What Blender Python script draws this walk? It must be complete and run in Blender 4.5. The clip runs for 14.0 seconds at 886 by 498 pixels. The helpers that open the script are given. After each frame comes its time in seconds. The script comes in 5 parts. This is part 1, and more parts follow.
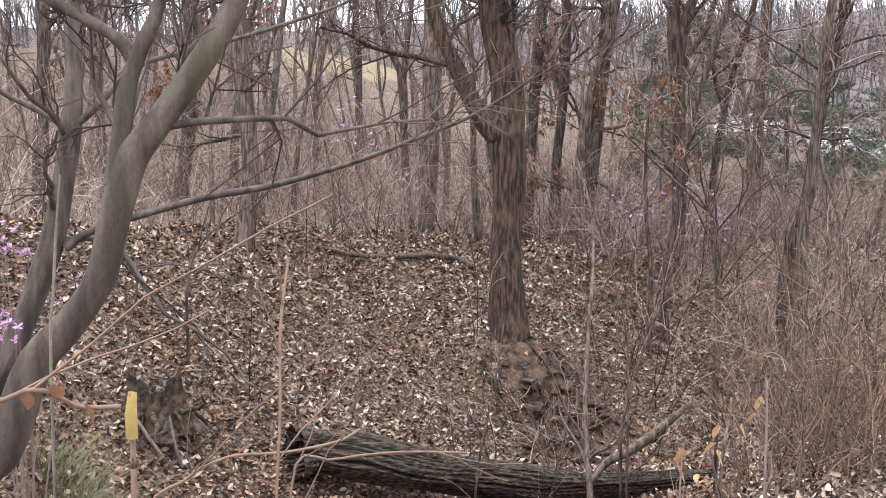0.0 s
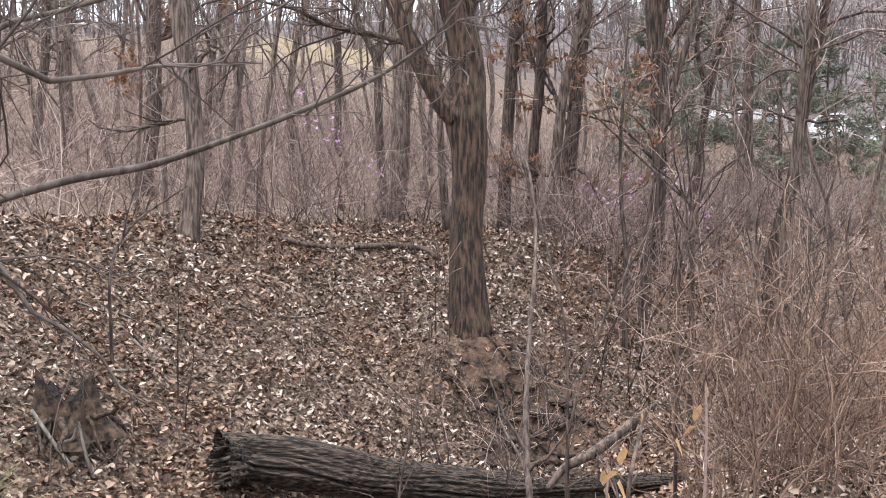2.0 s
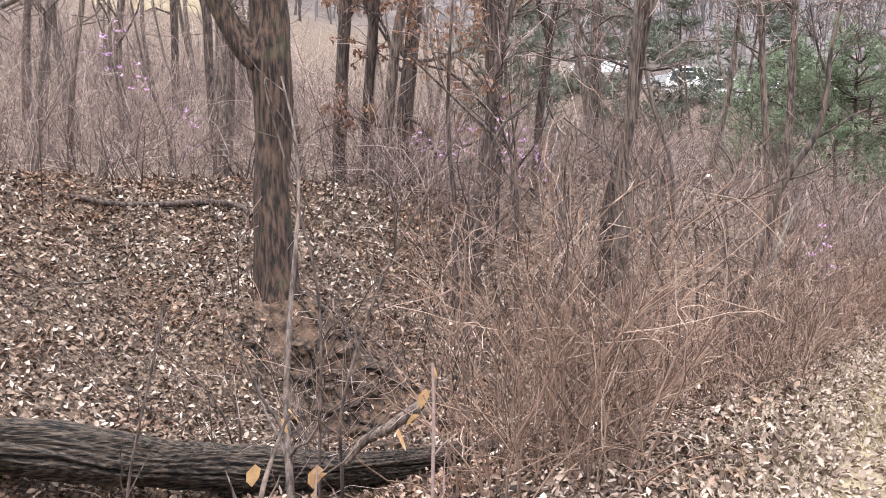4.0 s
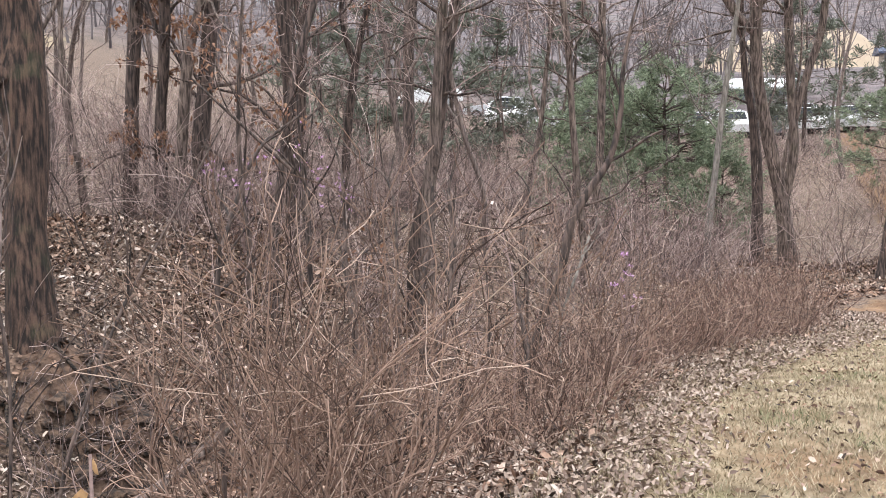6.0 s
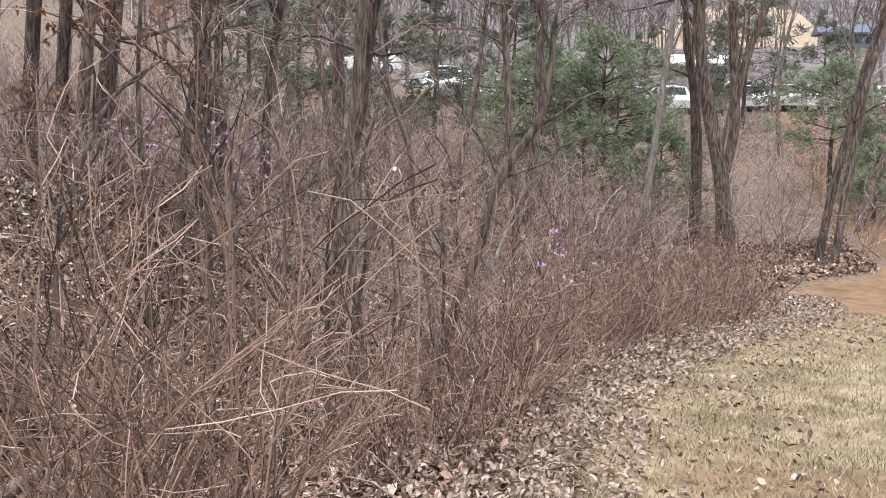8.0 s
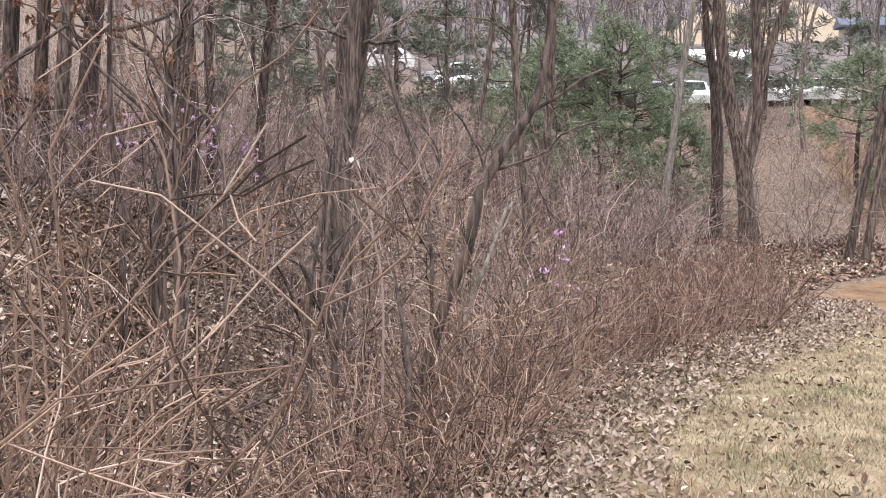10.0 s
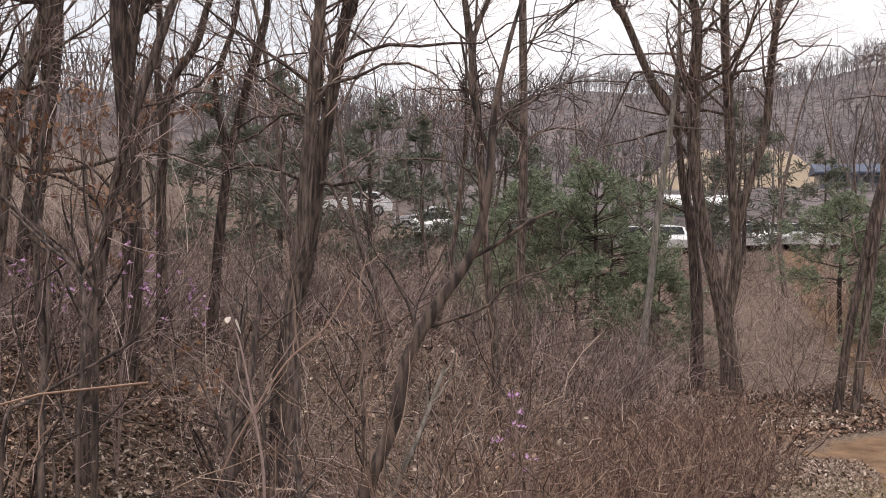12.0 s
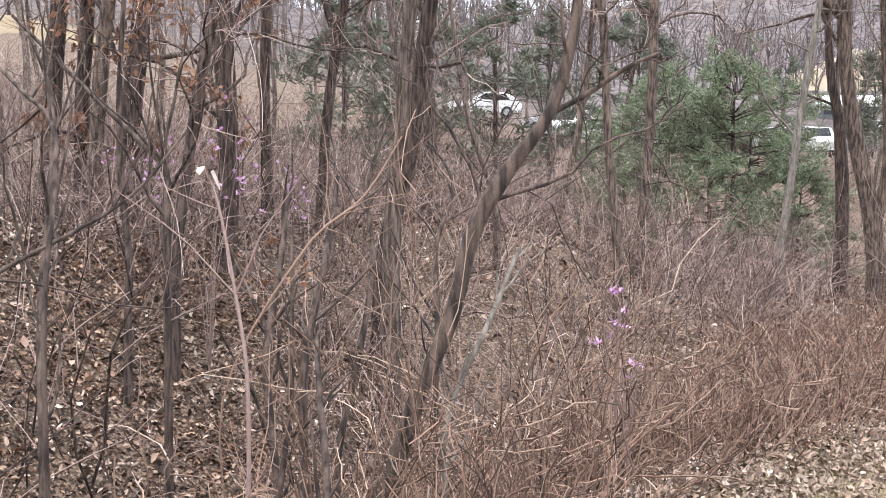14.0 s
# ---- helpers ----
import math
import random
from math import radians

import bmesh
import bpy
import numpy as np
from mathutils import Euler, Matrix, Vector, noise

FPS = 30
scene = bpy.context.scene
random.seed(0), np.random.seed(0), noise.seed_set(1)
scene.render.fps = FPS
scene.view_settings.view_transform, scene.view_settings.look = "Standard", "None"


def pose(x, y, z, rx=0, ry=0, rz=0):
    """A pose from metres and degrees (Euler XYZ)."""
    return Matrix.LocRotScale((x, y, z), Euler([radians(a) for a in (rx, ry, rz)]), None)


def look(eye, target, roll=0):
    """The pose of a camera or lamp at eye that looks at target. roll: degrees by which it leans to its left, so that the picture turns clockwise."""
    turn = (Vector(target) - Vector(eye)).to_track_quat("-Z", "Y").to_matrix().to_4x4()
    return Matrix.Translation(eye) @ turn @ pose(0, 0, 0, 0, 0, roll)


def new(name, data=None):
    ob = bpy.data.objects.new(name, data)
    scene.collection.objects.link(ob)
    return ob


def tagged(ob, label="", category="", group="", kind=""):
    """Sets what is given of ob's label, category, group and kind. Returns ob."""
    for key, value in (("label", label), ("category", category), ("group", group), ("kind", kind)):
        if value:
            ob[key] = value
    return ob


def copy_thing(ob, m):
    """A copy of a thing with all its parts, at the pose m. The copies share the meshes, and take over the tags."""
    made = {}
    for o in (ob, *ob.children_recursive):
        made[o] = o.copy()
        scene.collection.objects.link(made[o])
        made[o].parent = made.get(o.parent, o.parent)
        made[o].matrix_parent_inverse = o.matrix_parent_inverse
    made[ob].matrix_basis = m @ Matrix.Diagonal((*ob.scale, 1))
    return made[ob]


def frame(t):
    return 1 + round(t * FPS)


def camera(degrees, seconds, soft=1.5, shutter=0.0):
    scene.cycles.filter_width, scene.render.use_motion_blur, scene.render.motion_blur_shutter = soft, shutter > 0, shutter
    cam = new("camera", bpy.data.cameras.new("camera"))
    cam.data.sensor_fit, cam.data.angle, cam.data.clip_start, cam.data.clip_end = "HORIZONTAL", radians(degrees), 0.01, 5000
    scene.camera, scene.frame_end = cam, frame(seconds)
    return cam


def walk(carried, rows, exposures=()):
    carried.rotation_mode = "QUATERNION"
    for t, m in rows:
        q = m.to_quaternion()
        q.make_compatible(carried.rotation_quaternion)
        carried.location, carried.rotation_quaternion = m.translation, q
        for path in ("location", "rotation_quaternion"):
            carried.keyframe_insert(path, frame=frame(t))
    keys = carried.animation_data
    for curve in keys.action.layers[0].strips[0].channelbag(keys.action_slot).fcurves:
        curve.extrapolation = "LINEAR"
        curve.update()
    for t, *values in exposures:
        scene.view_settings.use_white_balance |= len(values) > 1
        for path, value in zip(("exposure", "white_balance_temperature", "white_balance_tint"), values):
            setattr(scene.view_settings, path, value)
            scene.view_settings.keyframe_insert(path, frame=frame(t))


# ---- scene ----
cam = camera(44.4, 14.0, 1.0)
METRES, EYE, TILT, LEAN, TURN = 8.0, 1.5, -5.0, 0.0, 0.0
ROWS = [
    (0.0, 0.0, 0.0, 0.0, 0.0, 0.0, 0.0),
    (0.5, 0.0109, 0.029, -0.0029, 0.62, -0.07, -0.83),
    (1.0, 0.031, 0.0575, -0.0016, 0.29, -0.17, -1.05),
    (1.5, 0.0578, 0.0814, -0.0046, 0.01, -0.2, -0.77),
    (2.0, 0.0711, 0.1112, -0.0029, 0.04, -0.48, 0.28),
    (2.5, 0.0978, 0.1374, -0.0056, -0.02, -0.31, 0.51),
    (3.0, 0.1228, 0.1661, -0.0065, -0.82, -1.27, 0.34),
    (3.5, 0.1454, 0.1986, -0.0018, -3.21, -1.7, 0.68),
    (4.0, 0.1761, 0.2285, -0.0056, -6.53, -2.89, 0.92),
    (6.5, 0.2683, 0.372, -0.0042, -17.16, -1.12, 1.12),
    (7.0, 0.2825, 0.404, -0.0031, -18.55, -1.08, 0.43),
    (7.5, 0.3039, 0.4338, -0.0048, -18.87, -1.17, 0.73),
    (8.0, 0.3253, 0.468, -0.008, -18.58, -3.08, 0.48),
    (10.5, 0.4181, 0.6239, -0.0091, -17.54, -3.0, 1.03),
    (11.0, 0.4386, 0.6507, -0.0062, -21.86, -1.18, 1.3),
    (11.5, 0.4599, 0.6759, -0.0041, -21.06, 2.47, 1.31),
    (12.0, 0.4748, 0.7043, -0.0001, -18.48, 4.45, 0.9),
    (12.5, 0.4924, 0.7263, 0.0021, -15.99, 10.19, -2.19),
    (13.0, 0.5097, 0.7585, -0.0029, -14.99, 9.37, -1.96),
    (13.5, 0.5302, 0.788, -0.0096, -14.74, 2.56, -0.36),
    (14.0, 0.548, 0.8225, -0.0177, -11.45, -0.41, 0.22),
]
EXPOSURE = [(0.0, 1.35, 6300, 10), (2.5, 1.42, 6300, 10), (4.0, 1.7, 6300, 10), (6.5, 1.32, 6300, 10), (8.0, 1.33, 6350, 10), (10.5, 1.38, 6450, 12), (11.0, 1.28, 6550, 12.5), (11.5, 0.93, 6750, 13.5),
            (12.0, 0.5, 6850, 14.5), (12.5, 0.17, 6650, 12.5), (13.0, 0.22, 6600, 12.5), (13.3, 0.9, 6450, 11), (13.5, 1.37, 6300, 10), (14.0, 1.57, 6300, 10)]
walk(cam, [(t, pose(0, 0, EYE, TILT, LEAN, TURN) @ pose(METRES * x, METRES * y, METRES * z, 90 + pitch, roll, yaw)) for t, x, y, z, yaw, pitch, roll in ROWS],
     EXPOSURE)

# ---- sky and light: a bright overcast afternoon ----
world = bpy.data.worlds.new("overcast_sky")
scene.world = world
world.use_nodes = True
wn, wl = world.node_tree.nodes, world.node_tree.links
wn.clear()
w_out = wn.new("ShaderNodeOutputWorld")
w_bg = wn.new("ShaderNodeBackground")
w_sky = wn.new("ShaderNodeTexSky")
w_sky.sky_type, w_sky.sun_disc = "NISHITA", False
w_sky.sun_elevation, w_sky.sun_rotation = radians(75), radians(231)
w_sky.air_density, w_sky.dust_density, w_sky.ozone_density = 1.0, 6.0, 1.0
w_tc = wn.new("ShaderNodeTexCoord")
w_cl = wn.new("ShaderNodeTexNoise")
w_cl.inputs["Scale"].default_value, w_cl.inputs["Detail"].default_value = 2.2, 5
w_rp = wn.new("ShaderNodeValToRGB")
w_rp.color_ramp.elements[0].position, w_rp.color_ramp.elements[0].color = 0.3, (5.3, 5.75, 6.4, 1)
w_rp.color_ramp.elements[1].position, w_rp.color_ramp.elements[1].color = 0.7, (8.6, 8.6, 8.7, 1)
w_mx = wn.new("ShaderNodeMix")
w_mx.data_type = "RGBA"
w_mx.inputs[0].default_value = 0.86
wl.new(w_tc.outputs["Generated"], w_cl.inputs["Vector"])
wl.new(w_cl.outputs["Fac"], w_rp.inputs["Fac"])
wl.new(w_sky.outputs["Color"], w_mx.inputs[6])
wl.new(w_rp.outputs["Color"], w_mx.inputs[7])
wl.new(w_mx.outputs[2], w_bg.inputs["Color"])
w_bg.inputs["Strength"].default_value = 0.115
wl.new(w_bg.outputs["Background"], w_out.inputs["Surface"])
sun = new("sun", bpy.data.lights.new("sun", "SUN"))
sun.data.energy, sun.data.angle, sun.data.color = 1.5, radians(50), (1.0, 0.97, 0.93)
sun.matrix_world = look((-5, -4, 25), (0, 0, 0))


# ---- materials ----
def shader(name):
    m = bpy.data.materials.new(name)
    m.use_nodes = True
    return m, m.node_tree.nodes, m.node_tree.links, m.node_tree.nodes["Principled BSDF"]


def ramp(nodes, stops):
    r = nodes.new("ShaderNodeValToRGB")
    while len(r.color_ramp.elements) < len(stops):
        r.color_ramp.elements.new(0.5)
    for e, (p, c) in zip(r.color_ramp.elements, stops):
        e.position, e.color = p, (*c, 1)
    return r


def noise_tex(nodes, links, scale, detail=4, stretch=None, coord="Object"):
    tc = nodes.new("ShaderNodeTexCoord")
    n = nodes.new("ShaderNodeTexNoise")
    n.inputs["Scale"].default_value, n.inputs["Detail"].default_value = scale, detail
    if stretch:
        mp = nodes.new("ShaderNodeMapping")
        mp.inputs["Scale"].default_value = stretch
        links.new(tc.outputs[coord], mp.inputs["Vector"])
        links.new(mp.outputs["Vector"], n.inputs["Vector"])
    else:
        links.new(tc.outputs[coord], n.inputs["Vector"])
    return n


def mixed(nodes, links, kind, fac, a, b):
    m = nodes.new("ShaderNodeMix")
    m.data_type, m.blend_type = "RGBA", kind
    for slot, v in ((0, fac), (6, a), (7, b)):
        if isinstance(v, (int, float)):
            m.inputs[slot].default_value = v
        elif isinstance(v, tuple):
            m.inputs[slot].default_value = (*v, 1)
        else:
            links.new(v, m.inputs[slot])
    return m.outputs[2]


def bark(name, dark, light, ridge=22.0, moss=0.0, bump=0.6, grain=(1, 1, 0.2), cut=(0.38, 0.64)):
    """Furrowed bark: long vertical ridges, mottling of lichen and, if asked, moss."""
    m, n, l, p = shader(name)
    furrow = noise_tex(n, l, ridge * 1.7, 6, grain)
    blotch = noise_tex(n, l, 2.3, 4)
    fine = noise_tex(n, l, 120, 3, (1, 1, 0.4))
    r = ramp(n, [(cut[0], dark), (cut[1], light)])
    l.new(furrow.outputs["Fac"], r.inputs["Fac"])
    lich = ramp(n, [(0.45, (1, 1, 1)), (0.7, (1.35, 1.38, 1.32))])
    l.new(blotch.outputs["Fac"], lich.inputs["Fac"])
    col = mixed(n, l, "MULTIPLY", 1.0, r.outputs["Color"], lich.outputs["Color"])
    fr = ramp(n, [(0.3, (0.7, 0.7, 0.7)), (0.7, (1.15, 1.15, 1.15))])
    l.new(fine.outputs["Fac"], fr.inputs["Fac"])
    col = mixed(n, l, "MULTIPLY", 0.8, col, fr.outputs["Color"])
    if moss:
        mo = noise_tex(n, l, 3.1, 5)
        mr = ramp(n, [(0.55, (0, 0, 0)), (0.68, (moss, moss, moss))])
        l.new(mo.outputs["Fac"], mr.inputs["Fac"])
        col = mixed(n, l, "MIX", mr.outputs["Color"], col, (0.10, 0.115, 0.055))
    l.new(col, p.inputs["Base Color"])
    p.inputs["Roughness"].default_value = 0.9
    b = n.new("ShaderNodeBump")
    b.inputs["Strength"].default_value, b.inputs["Distance"].default_value = bump, 0.03
    l.new(furrow.outputs["Fac"], b.inputs["Height"])
    l.new(b.outputs["Normal"], p.inputs["Normal"])
    return m


def varied(name, stops, rough=0.85, per="island", fine=60.0, see_through=0.0, patch=None):
    """A surface whose pieces differ: each island or object takes its own tone, with fine mottling."""
    m, n, l, p = shader(name)
    if per == "island":
        src = n.new("ShaderNodeNewGeometry").outputs["Random Per Island"]
    else:
        src = n.new("ShaderNodeObjectInfo").outputs["Random"]
    r = ramp(n, stops)
    l.new(src, r.inputs["Fac"])
    f = noise_tex(n, l, fine, 3)
    fr = ramp(n, [(0.3, (0.78, 0.78, 0.78)), (0.7, (1.12, 1.12, 1.12))])
    l.new(f.outputs["Fac"], fr.inputs["Fac"])
    col = mixed(n, l, "MULTIPLY", 1.0, r.outputs["Color"], fr.outputs["Color"])
    if patch:
        pr = ramp(n, [(0.42, (1.12, 1.12, 1.12)), (0.58, patch)])
        l.new(noise_tex(n, l, 0.75, 5).outputs["Fac"], pr.inputs["Fac"])
        col = mixed(n, l, "MULTIPLY", 1.0, col, pr.outputs["Color"])
    l.new(col, p.inputs["Base Color"])
    p.inputs["Roughness"].default_value = rough
    if see_through:
        tr = n.new("ShaderNodeBsdfTranslucent")
        l.new(col, tr.inputs["Color"])
        mx = n.new("ShaderNodeMixShader")
        mx.inputs[0].default_value = see_through
        out = n["Material Output"]
        l.new(p.outputs[0], mx.inputs[1])
        l.new(tr.outputs[0], mx.inputs[2])
        l.new(mx.outputs[0], out.inputs["Surface"])
    return m


def plain(name, colour, rough=0.6, metal=0.0, fine=30.0):
    m, n, l, p = shader(name)
    f = noise_tex(n, l, fine, 4)
    fr = ramp(n, [(0.3, tuple(c * 0.82 for c in colour)), (0.7, colour)])
    l.new(f.outputs["Fac"], fr.inputs["Fac"])
    l.new(fr.outputs["Color"], p.inputs["Base Color"])
    p.inputs["Roughness"].default_value, p.inputs["Metallic"].default_value = rough, metal
    return m


BARK_OAK = bark("oak_bark", (0.011, 0.0065, 0.005), (0.098, 0.058, 0.042), 17, 0.2, 1.0, (1, 1, 0.13), (0.4, 0.62))
BARK_GREY = bark("grey_bark", (0.042, 0.029, 0.024), (0.185, 0.137, 0.117), 16, 0.12, 0.6, (1, 1, 0.14), (0.4, 0.62))
BARK_DARK = bark("dark_bark", (0.021, 0.0145, 0.0125), (0.118, 0.082, 0.069), 16, 0.0, 0.6, (1, 1, 0.14), (0.4, 0.62))
# bark of the wood behind, lightened: distance haze put into the colour
BARK_WOOD = bark("hazed_bark", (0.06, 0.044, 0.039), (0.215, 0.163, 0.143), 20)
BARK_SMOOTH = bark("smooth_bark", (0.05, 0.038, 0.033), (0.125, 0.10, 0.089), 9, 0.15, 0.2)
BARK_PALE = bark("pale_bark", (0.11, 0.095, 0.083), (0.26, 0.23, 0.205), 14, 0.1, 0.3)
LOG_BARK = bark("rotten_log", (0.006, 0.004, 0.0035), (0.115, 0.083, 0.064), 26, 0.0, 1.0, (0.05, 1, 1), (0.42, 0.66))
EARTH = bark("dark_earth", (0.012, 0.008, 0.006), (0.11, 0.068, 0.046), 9, 0.0, 1.0, (1, 1, 1))
# rotten wood made near black: the shade inside hollows is in its colour
ROT_SHADED = bark("rotten_heartwood_shaded", (0.004, 0.003, 0.0025), (0.035, 0.024, 0.018), 18, 0.0, 1.0, (0.3, 1, 1))
TWIG_DARK = varied("dark_twigs", [(0.0, (0.03, 0.022, 0.02)), (0.6, (0.075, 0.055, 0.051)), (1.0, (0.16, 0.122, 0.112))])
TWIG_TAN = varied("tan_stems", [(0.0, (0.036, 0.021, 0.016)), (0.45, (0.165, 0.102, 0.076)), (0.8, (0.345, 0.228, 0.172)), (1.0, (0.55, 0.425, 0.345))])
TWIG_PURPLE = varied("purplish_stems", [(0.0, (0.042, 0.026, 0.024)), (0.45, (0.205, 0.138, 0.125)), (0.8, (0.40, 0.292, 0.263)), (1.0, (0.60, 0.485, 0.435))])
TWIG_RED = varied("reddish_stems", [(0.0, (0.045, 0.024, 0.018)), (0.55, (0.19, 0.108, 0.08)), (1.0, (0.46, 0.325, 0.255))])
LEAF_LITTER = varied("fallen_leaves", [(0.0, (0.022, 0.014, 0.011)), (0.3, (0.085, 0.052, 0.038)), (0.55, (0.19, 0.123, 0.09)), (0.8, (0.35, 0.262, 0.207)), (1.0, (0.62, 0.54, 0.48))], 0.7, "island", 40, 0.0, (0.86, 0.70, 0.60))
LEAF_EDGE = varied("bleached_leaves", [(0.0, (0.11, 0.072, 0.055)), (0.35, (0.22, 0.155, 0.12)), (0.7, (0.33, 0.248, 0.197)), (1.0, (0.44, 0.36, 0.305))], 0.7, "island", 40)
LEAF_ORANGE = varied("withered_leaves", [(0.0, (0.13, 0.06, 0.036)), (0.5, (0.27, 0.135, 0.08)), (1.0, (0.38, 0.235, 0.15))], 0.75, "island", 40, 0.3)
LEAF_TAN = varied("dry_tan_leaves", [(0.0, (0.42, 0.24, 0.11)), (0.6, (0.58, 0.37, 0.19)), (1.0, (0.70, 0.55, 0.38))], 0.7, "island", 40, 0.25)
LEAF_PALE = varied("pale_dry_leaf", [(0.0, (0.44, 0.37, 0.32)), (1.0, (0.60, 0.53, 0.47))], 0.7)
PETALS = varied("azalea_petals", [(0.0, (0.42, 0.20, 0.44)), (0.6, (0.58, 0.33, 0.58)), (1.0, (0.72, 0.52, 0.70))], 0.6, "island", 40, 0.3)
NEEDLES = varied("pine_needles", [(0.0, (0.075, 0.10, 0.062)), (0.6, (0.215, 0.26, 0.165)), (1.0, (0.37, 0.42, 0.28))], 0.6, "island", 40, 0.35)
NEEDLES_DULL = varied("dull_pine_needles", [(0.0, (0.08, 0.088, 0.066)), (0.6, (0.125, 0.138, 0.105)), (1.0, (0.19, 0.20, 0.15))], 0.7, "island", 40, 0.15)
GRASS = varied("dry_grass", [(0.0, (0.15, 0.11, 0.062)), (0.5, (0.28, 0.22, 0.14)), (0.85, (0.45, 0.375, 0.265)), (1.0, (0.15, 0.155, 0.085))], 0.8, "island", 40, 0.2)
GRASS_GREEN = varied("green_grass", [(0.0, (0.10, 0.105, 0.052)), (1.0, (0.25, 0.235, 0.13))], 0.8, "island", 40, 0.2)
YELLOW = plain("yellow_marker_tape", (0.40, 0.29, 0.10), 0.8, 0.0, 200)
# greyed like the far hills: the haze is in the colour
WOODS = varied("far_wood", [(0.0, (0.09, 0.075, 0.078)), (0.6, (0.14, 0.12, 0.122)), (1.0, (0.20, 0.175, 0.175))], 0.95)

# ground: dry lawn, orange dirt path and leaf mould, parted along the edge of the wood
EDGE_X, EDGE_Y, EDGE_UX, EDGE_UY = 4.9, 8.94, 0.52, 0.854


def ground_material():
    m, n, l, p = shader("ground_soil")
    tc = n.new("ShaderNodeTexCoord")
    sx = n.new("ShaderNodeSeparateXYZ")
    l.new(tc.outputs["Object"], sx.inputs[0])

    def math_node(op, a, b=None):
        q = n.new("ShaderNodeMath")
        q.operation = op
        for i, v in enumerate((a, b)):
            if v is None:
                continue
            if isinstance(v, (int, float)):
                q.inputs[i].default_value = v
            else:
                l.new(v, q.inputs[i])
        return q.outputs[0]

    x = math_node("SUBTRACT", sx.outputs[0], EDGE_X)
    y = math_node("SUBTRACT", sx.outputs[1], EDGE_Y)
    wob = noise_tex(n, l, 0.9, 6).outputs["Fac"]
    wob2 = noise_tex(n, l, 5.5, 5).outputs["Fac"]
    d = math_node("ADD", math_node("MULTIPLY", x, -EDGE_UY), math_node("MULTIPLY", y, EDGE_UX))
    s = math_node("ADD", math_node("MULTIPLY", x, EDGE_UX), math_node("MULTIPLY", y, EDGE_UY))
    for lo, hi in ((1.5, 10.5), (12, 17)):
        sway = n.new("ShaderNodeMapRange")
        sway.interpolation_type = "SMOOTHSTEP"
        for key, v in (("From Min", lo), ("From Max", hi), ("To Min", 0), ("To Max", 2.4)):
            sway.inputs[key].default_value = v
        l.new(s, sway.inputs["Value"])
        d = math_node("ADD", d, sway.outputs[0])
    jitter = math_node("ADD", math_node("MULTIPLY", math_node("SUBTRACT", wob, 0.5), 1.2),
                       math_node("MULTIPLY", math_node("SUBTRACT", wob2, 0.5), 0.9))
    dj = math_node("ADD", d, jitter)
    # leaf mould
    mould = ramp(n, [(0.36, (0.03, 0.02, 0.015)), (0.5, (0.115, 0.078, 0.056)), (0.6, (0.23, 0.162, 0.12)), (0.7, (0.42, 0.33, 0.27))])
    l.new(noise_tex(n, l, 26, 5).outputs["Fac"], mould.inputs["Fac"])
    # lawn
    lawn = ramp(n, [(0.32, (0.11, 0.078, 0.042)), (0.5, (0.25, 0.193, 0.12)), (0.68, (0.38, 0.31, 0.21))])
    l.new(noise_tex(n, l, 3.2, 9).outputs["Fac"], lawn.inputs["Fac"])
    green = ramp(n, [(0.52, (0, 0, 0)), (0.72, (0.55, 0.55, 0.55))])
    l.new(noise_tex(n, l, 1.3, 6).outputs["Fac"], green.inputs["Fac"])
    lawn_c = mixed(n, l, "MIX", green.outputs["Color"], lawn.outputs["Color"], (0.19, 0.19, 0.085))
    # dirt
    dirt = ramp(n, [(0.3, (0.11, 0.06, 0.03)), (0.7, (0.235, 0.138, 0.073))])
    l.new(noise_tex(n, l, 4, 8).outputs["Fac"], dirt.inputs["Fac"])

    def band(v, lo, hi):
        q = n.new("ShaderNodeMapRange")
        q.interpolation_type = "SMOOTHSTEP"
        q.inputs["From Min"].default_value, q.inputs["From Max"].default_value = lo, hi
        l.new(v, q.inputs["Value"])
        return q.outputs[0]

    wood = band(dj, -0.25, 0.15)
    sj = math_node("ADD", s, math_node("MULTIPLY", jitter, 0.9))
    # a bare patch ends the lawn; from it the dirt path runs on along the wood
    patch = math_node("MULTIPLY", band(sj, 8.7, 9.2), math_node("SUBTRACT", 1.0, band(sj, 11.3, 12.6)))
    lane = math_node("MULTIPLY", band(sj, 10.5, 11.5), band(dj, -2.0, -1.5))
    path_in = math_node("MAXIMUM", patch, lane)
    worn = ramp(n, [(0.54, (0, 0, 0)), (0.68, (0.75, 0.75, 0.75))])
    l.new(noise_tex(n, l, 0.55, 5).outputs["Fac"], worn.inputs["Fac"])
    lawn_c = mixed(n, l, "MIX", worn.outputs["Color"], lawn_c, dirt.outputs["Color"])
    c = mixed(n, l, "MIX", wood, lawn_c, mould.outputs["Color"])
    near_path = math_node("SUBTRACT", 1.0, band(dj, -0.2, 0.3))
    c = mixed(n, l, "MIX", math_node("MULTIPLY", path_in, near_path), c, dirt.outputs["Color"])
    beyond = math_node("MULTIPLY", band(sj, 12.0, 13.4), math_node("SUBTRACT", 1.0, band(dj, -2.4, -1.8)))
    c = mixed(n, l, "MIX", math_node("MULTIPLY", beyond, 0.8), c, mould.outputs["Color"])
    # raw earth where the bank has slipped under the oak
    ex, ey = math_node("SUBTRACT", sx.outputs[0], 1.75), math_node("SUBTRACT", sx.outputs[1], 14.5)
    er = math_node("ADD", math_node("SQRT", math_node("ADD", math_node("MULTIPLY", ex, ex), math_node("MULTIPLY", ey, ey))), math_node("MULTIPLY", jitter, 0.9))
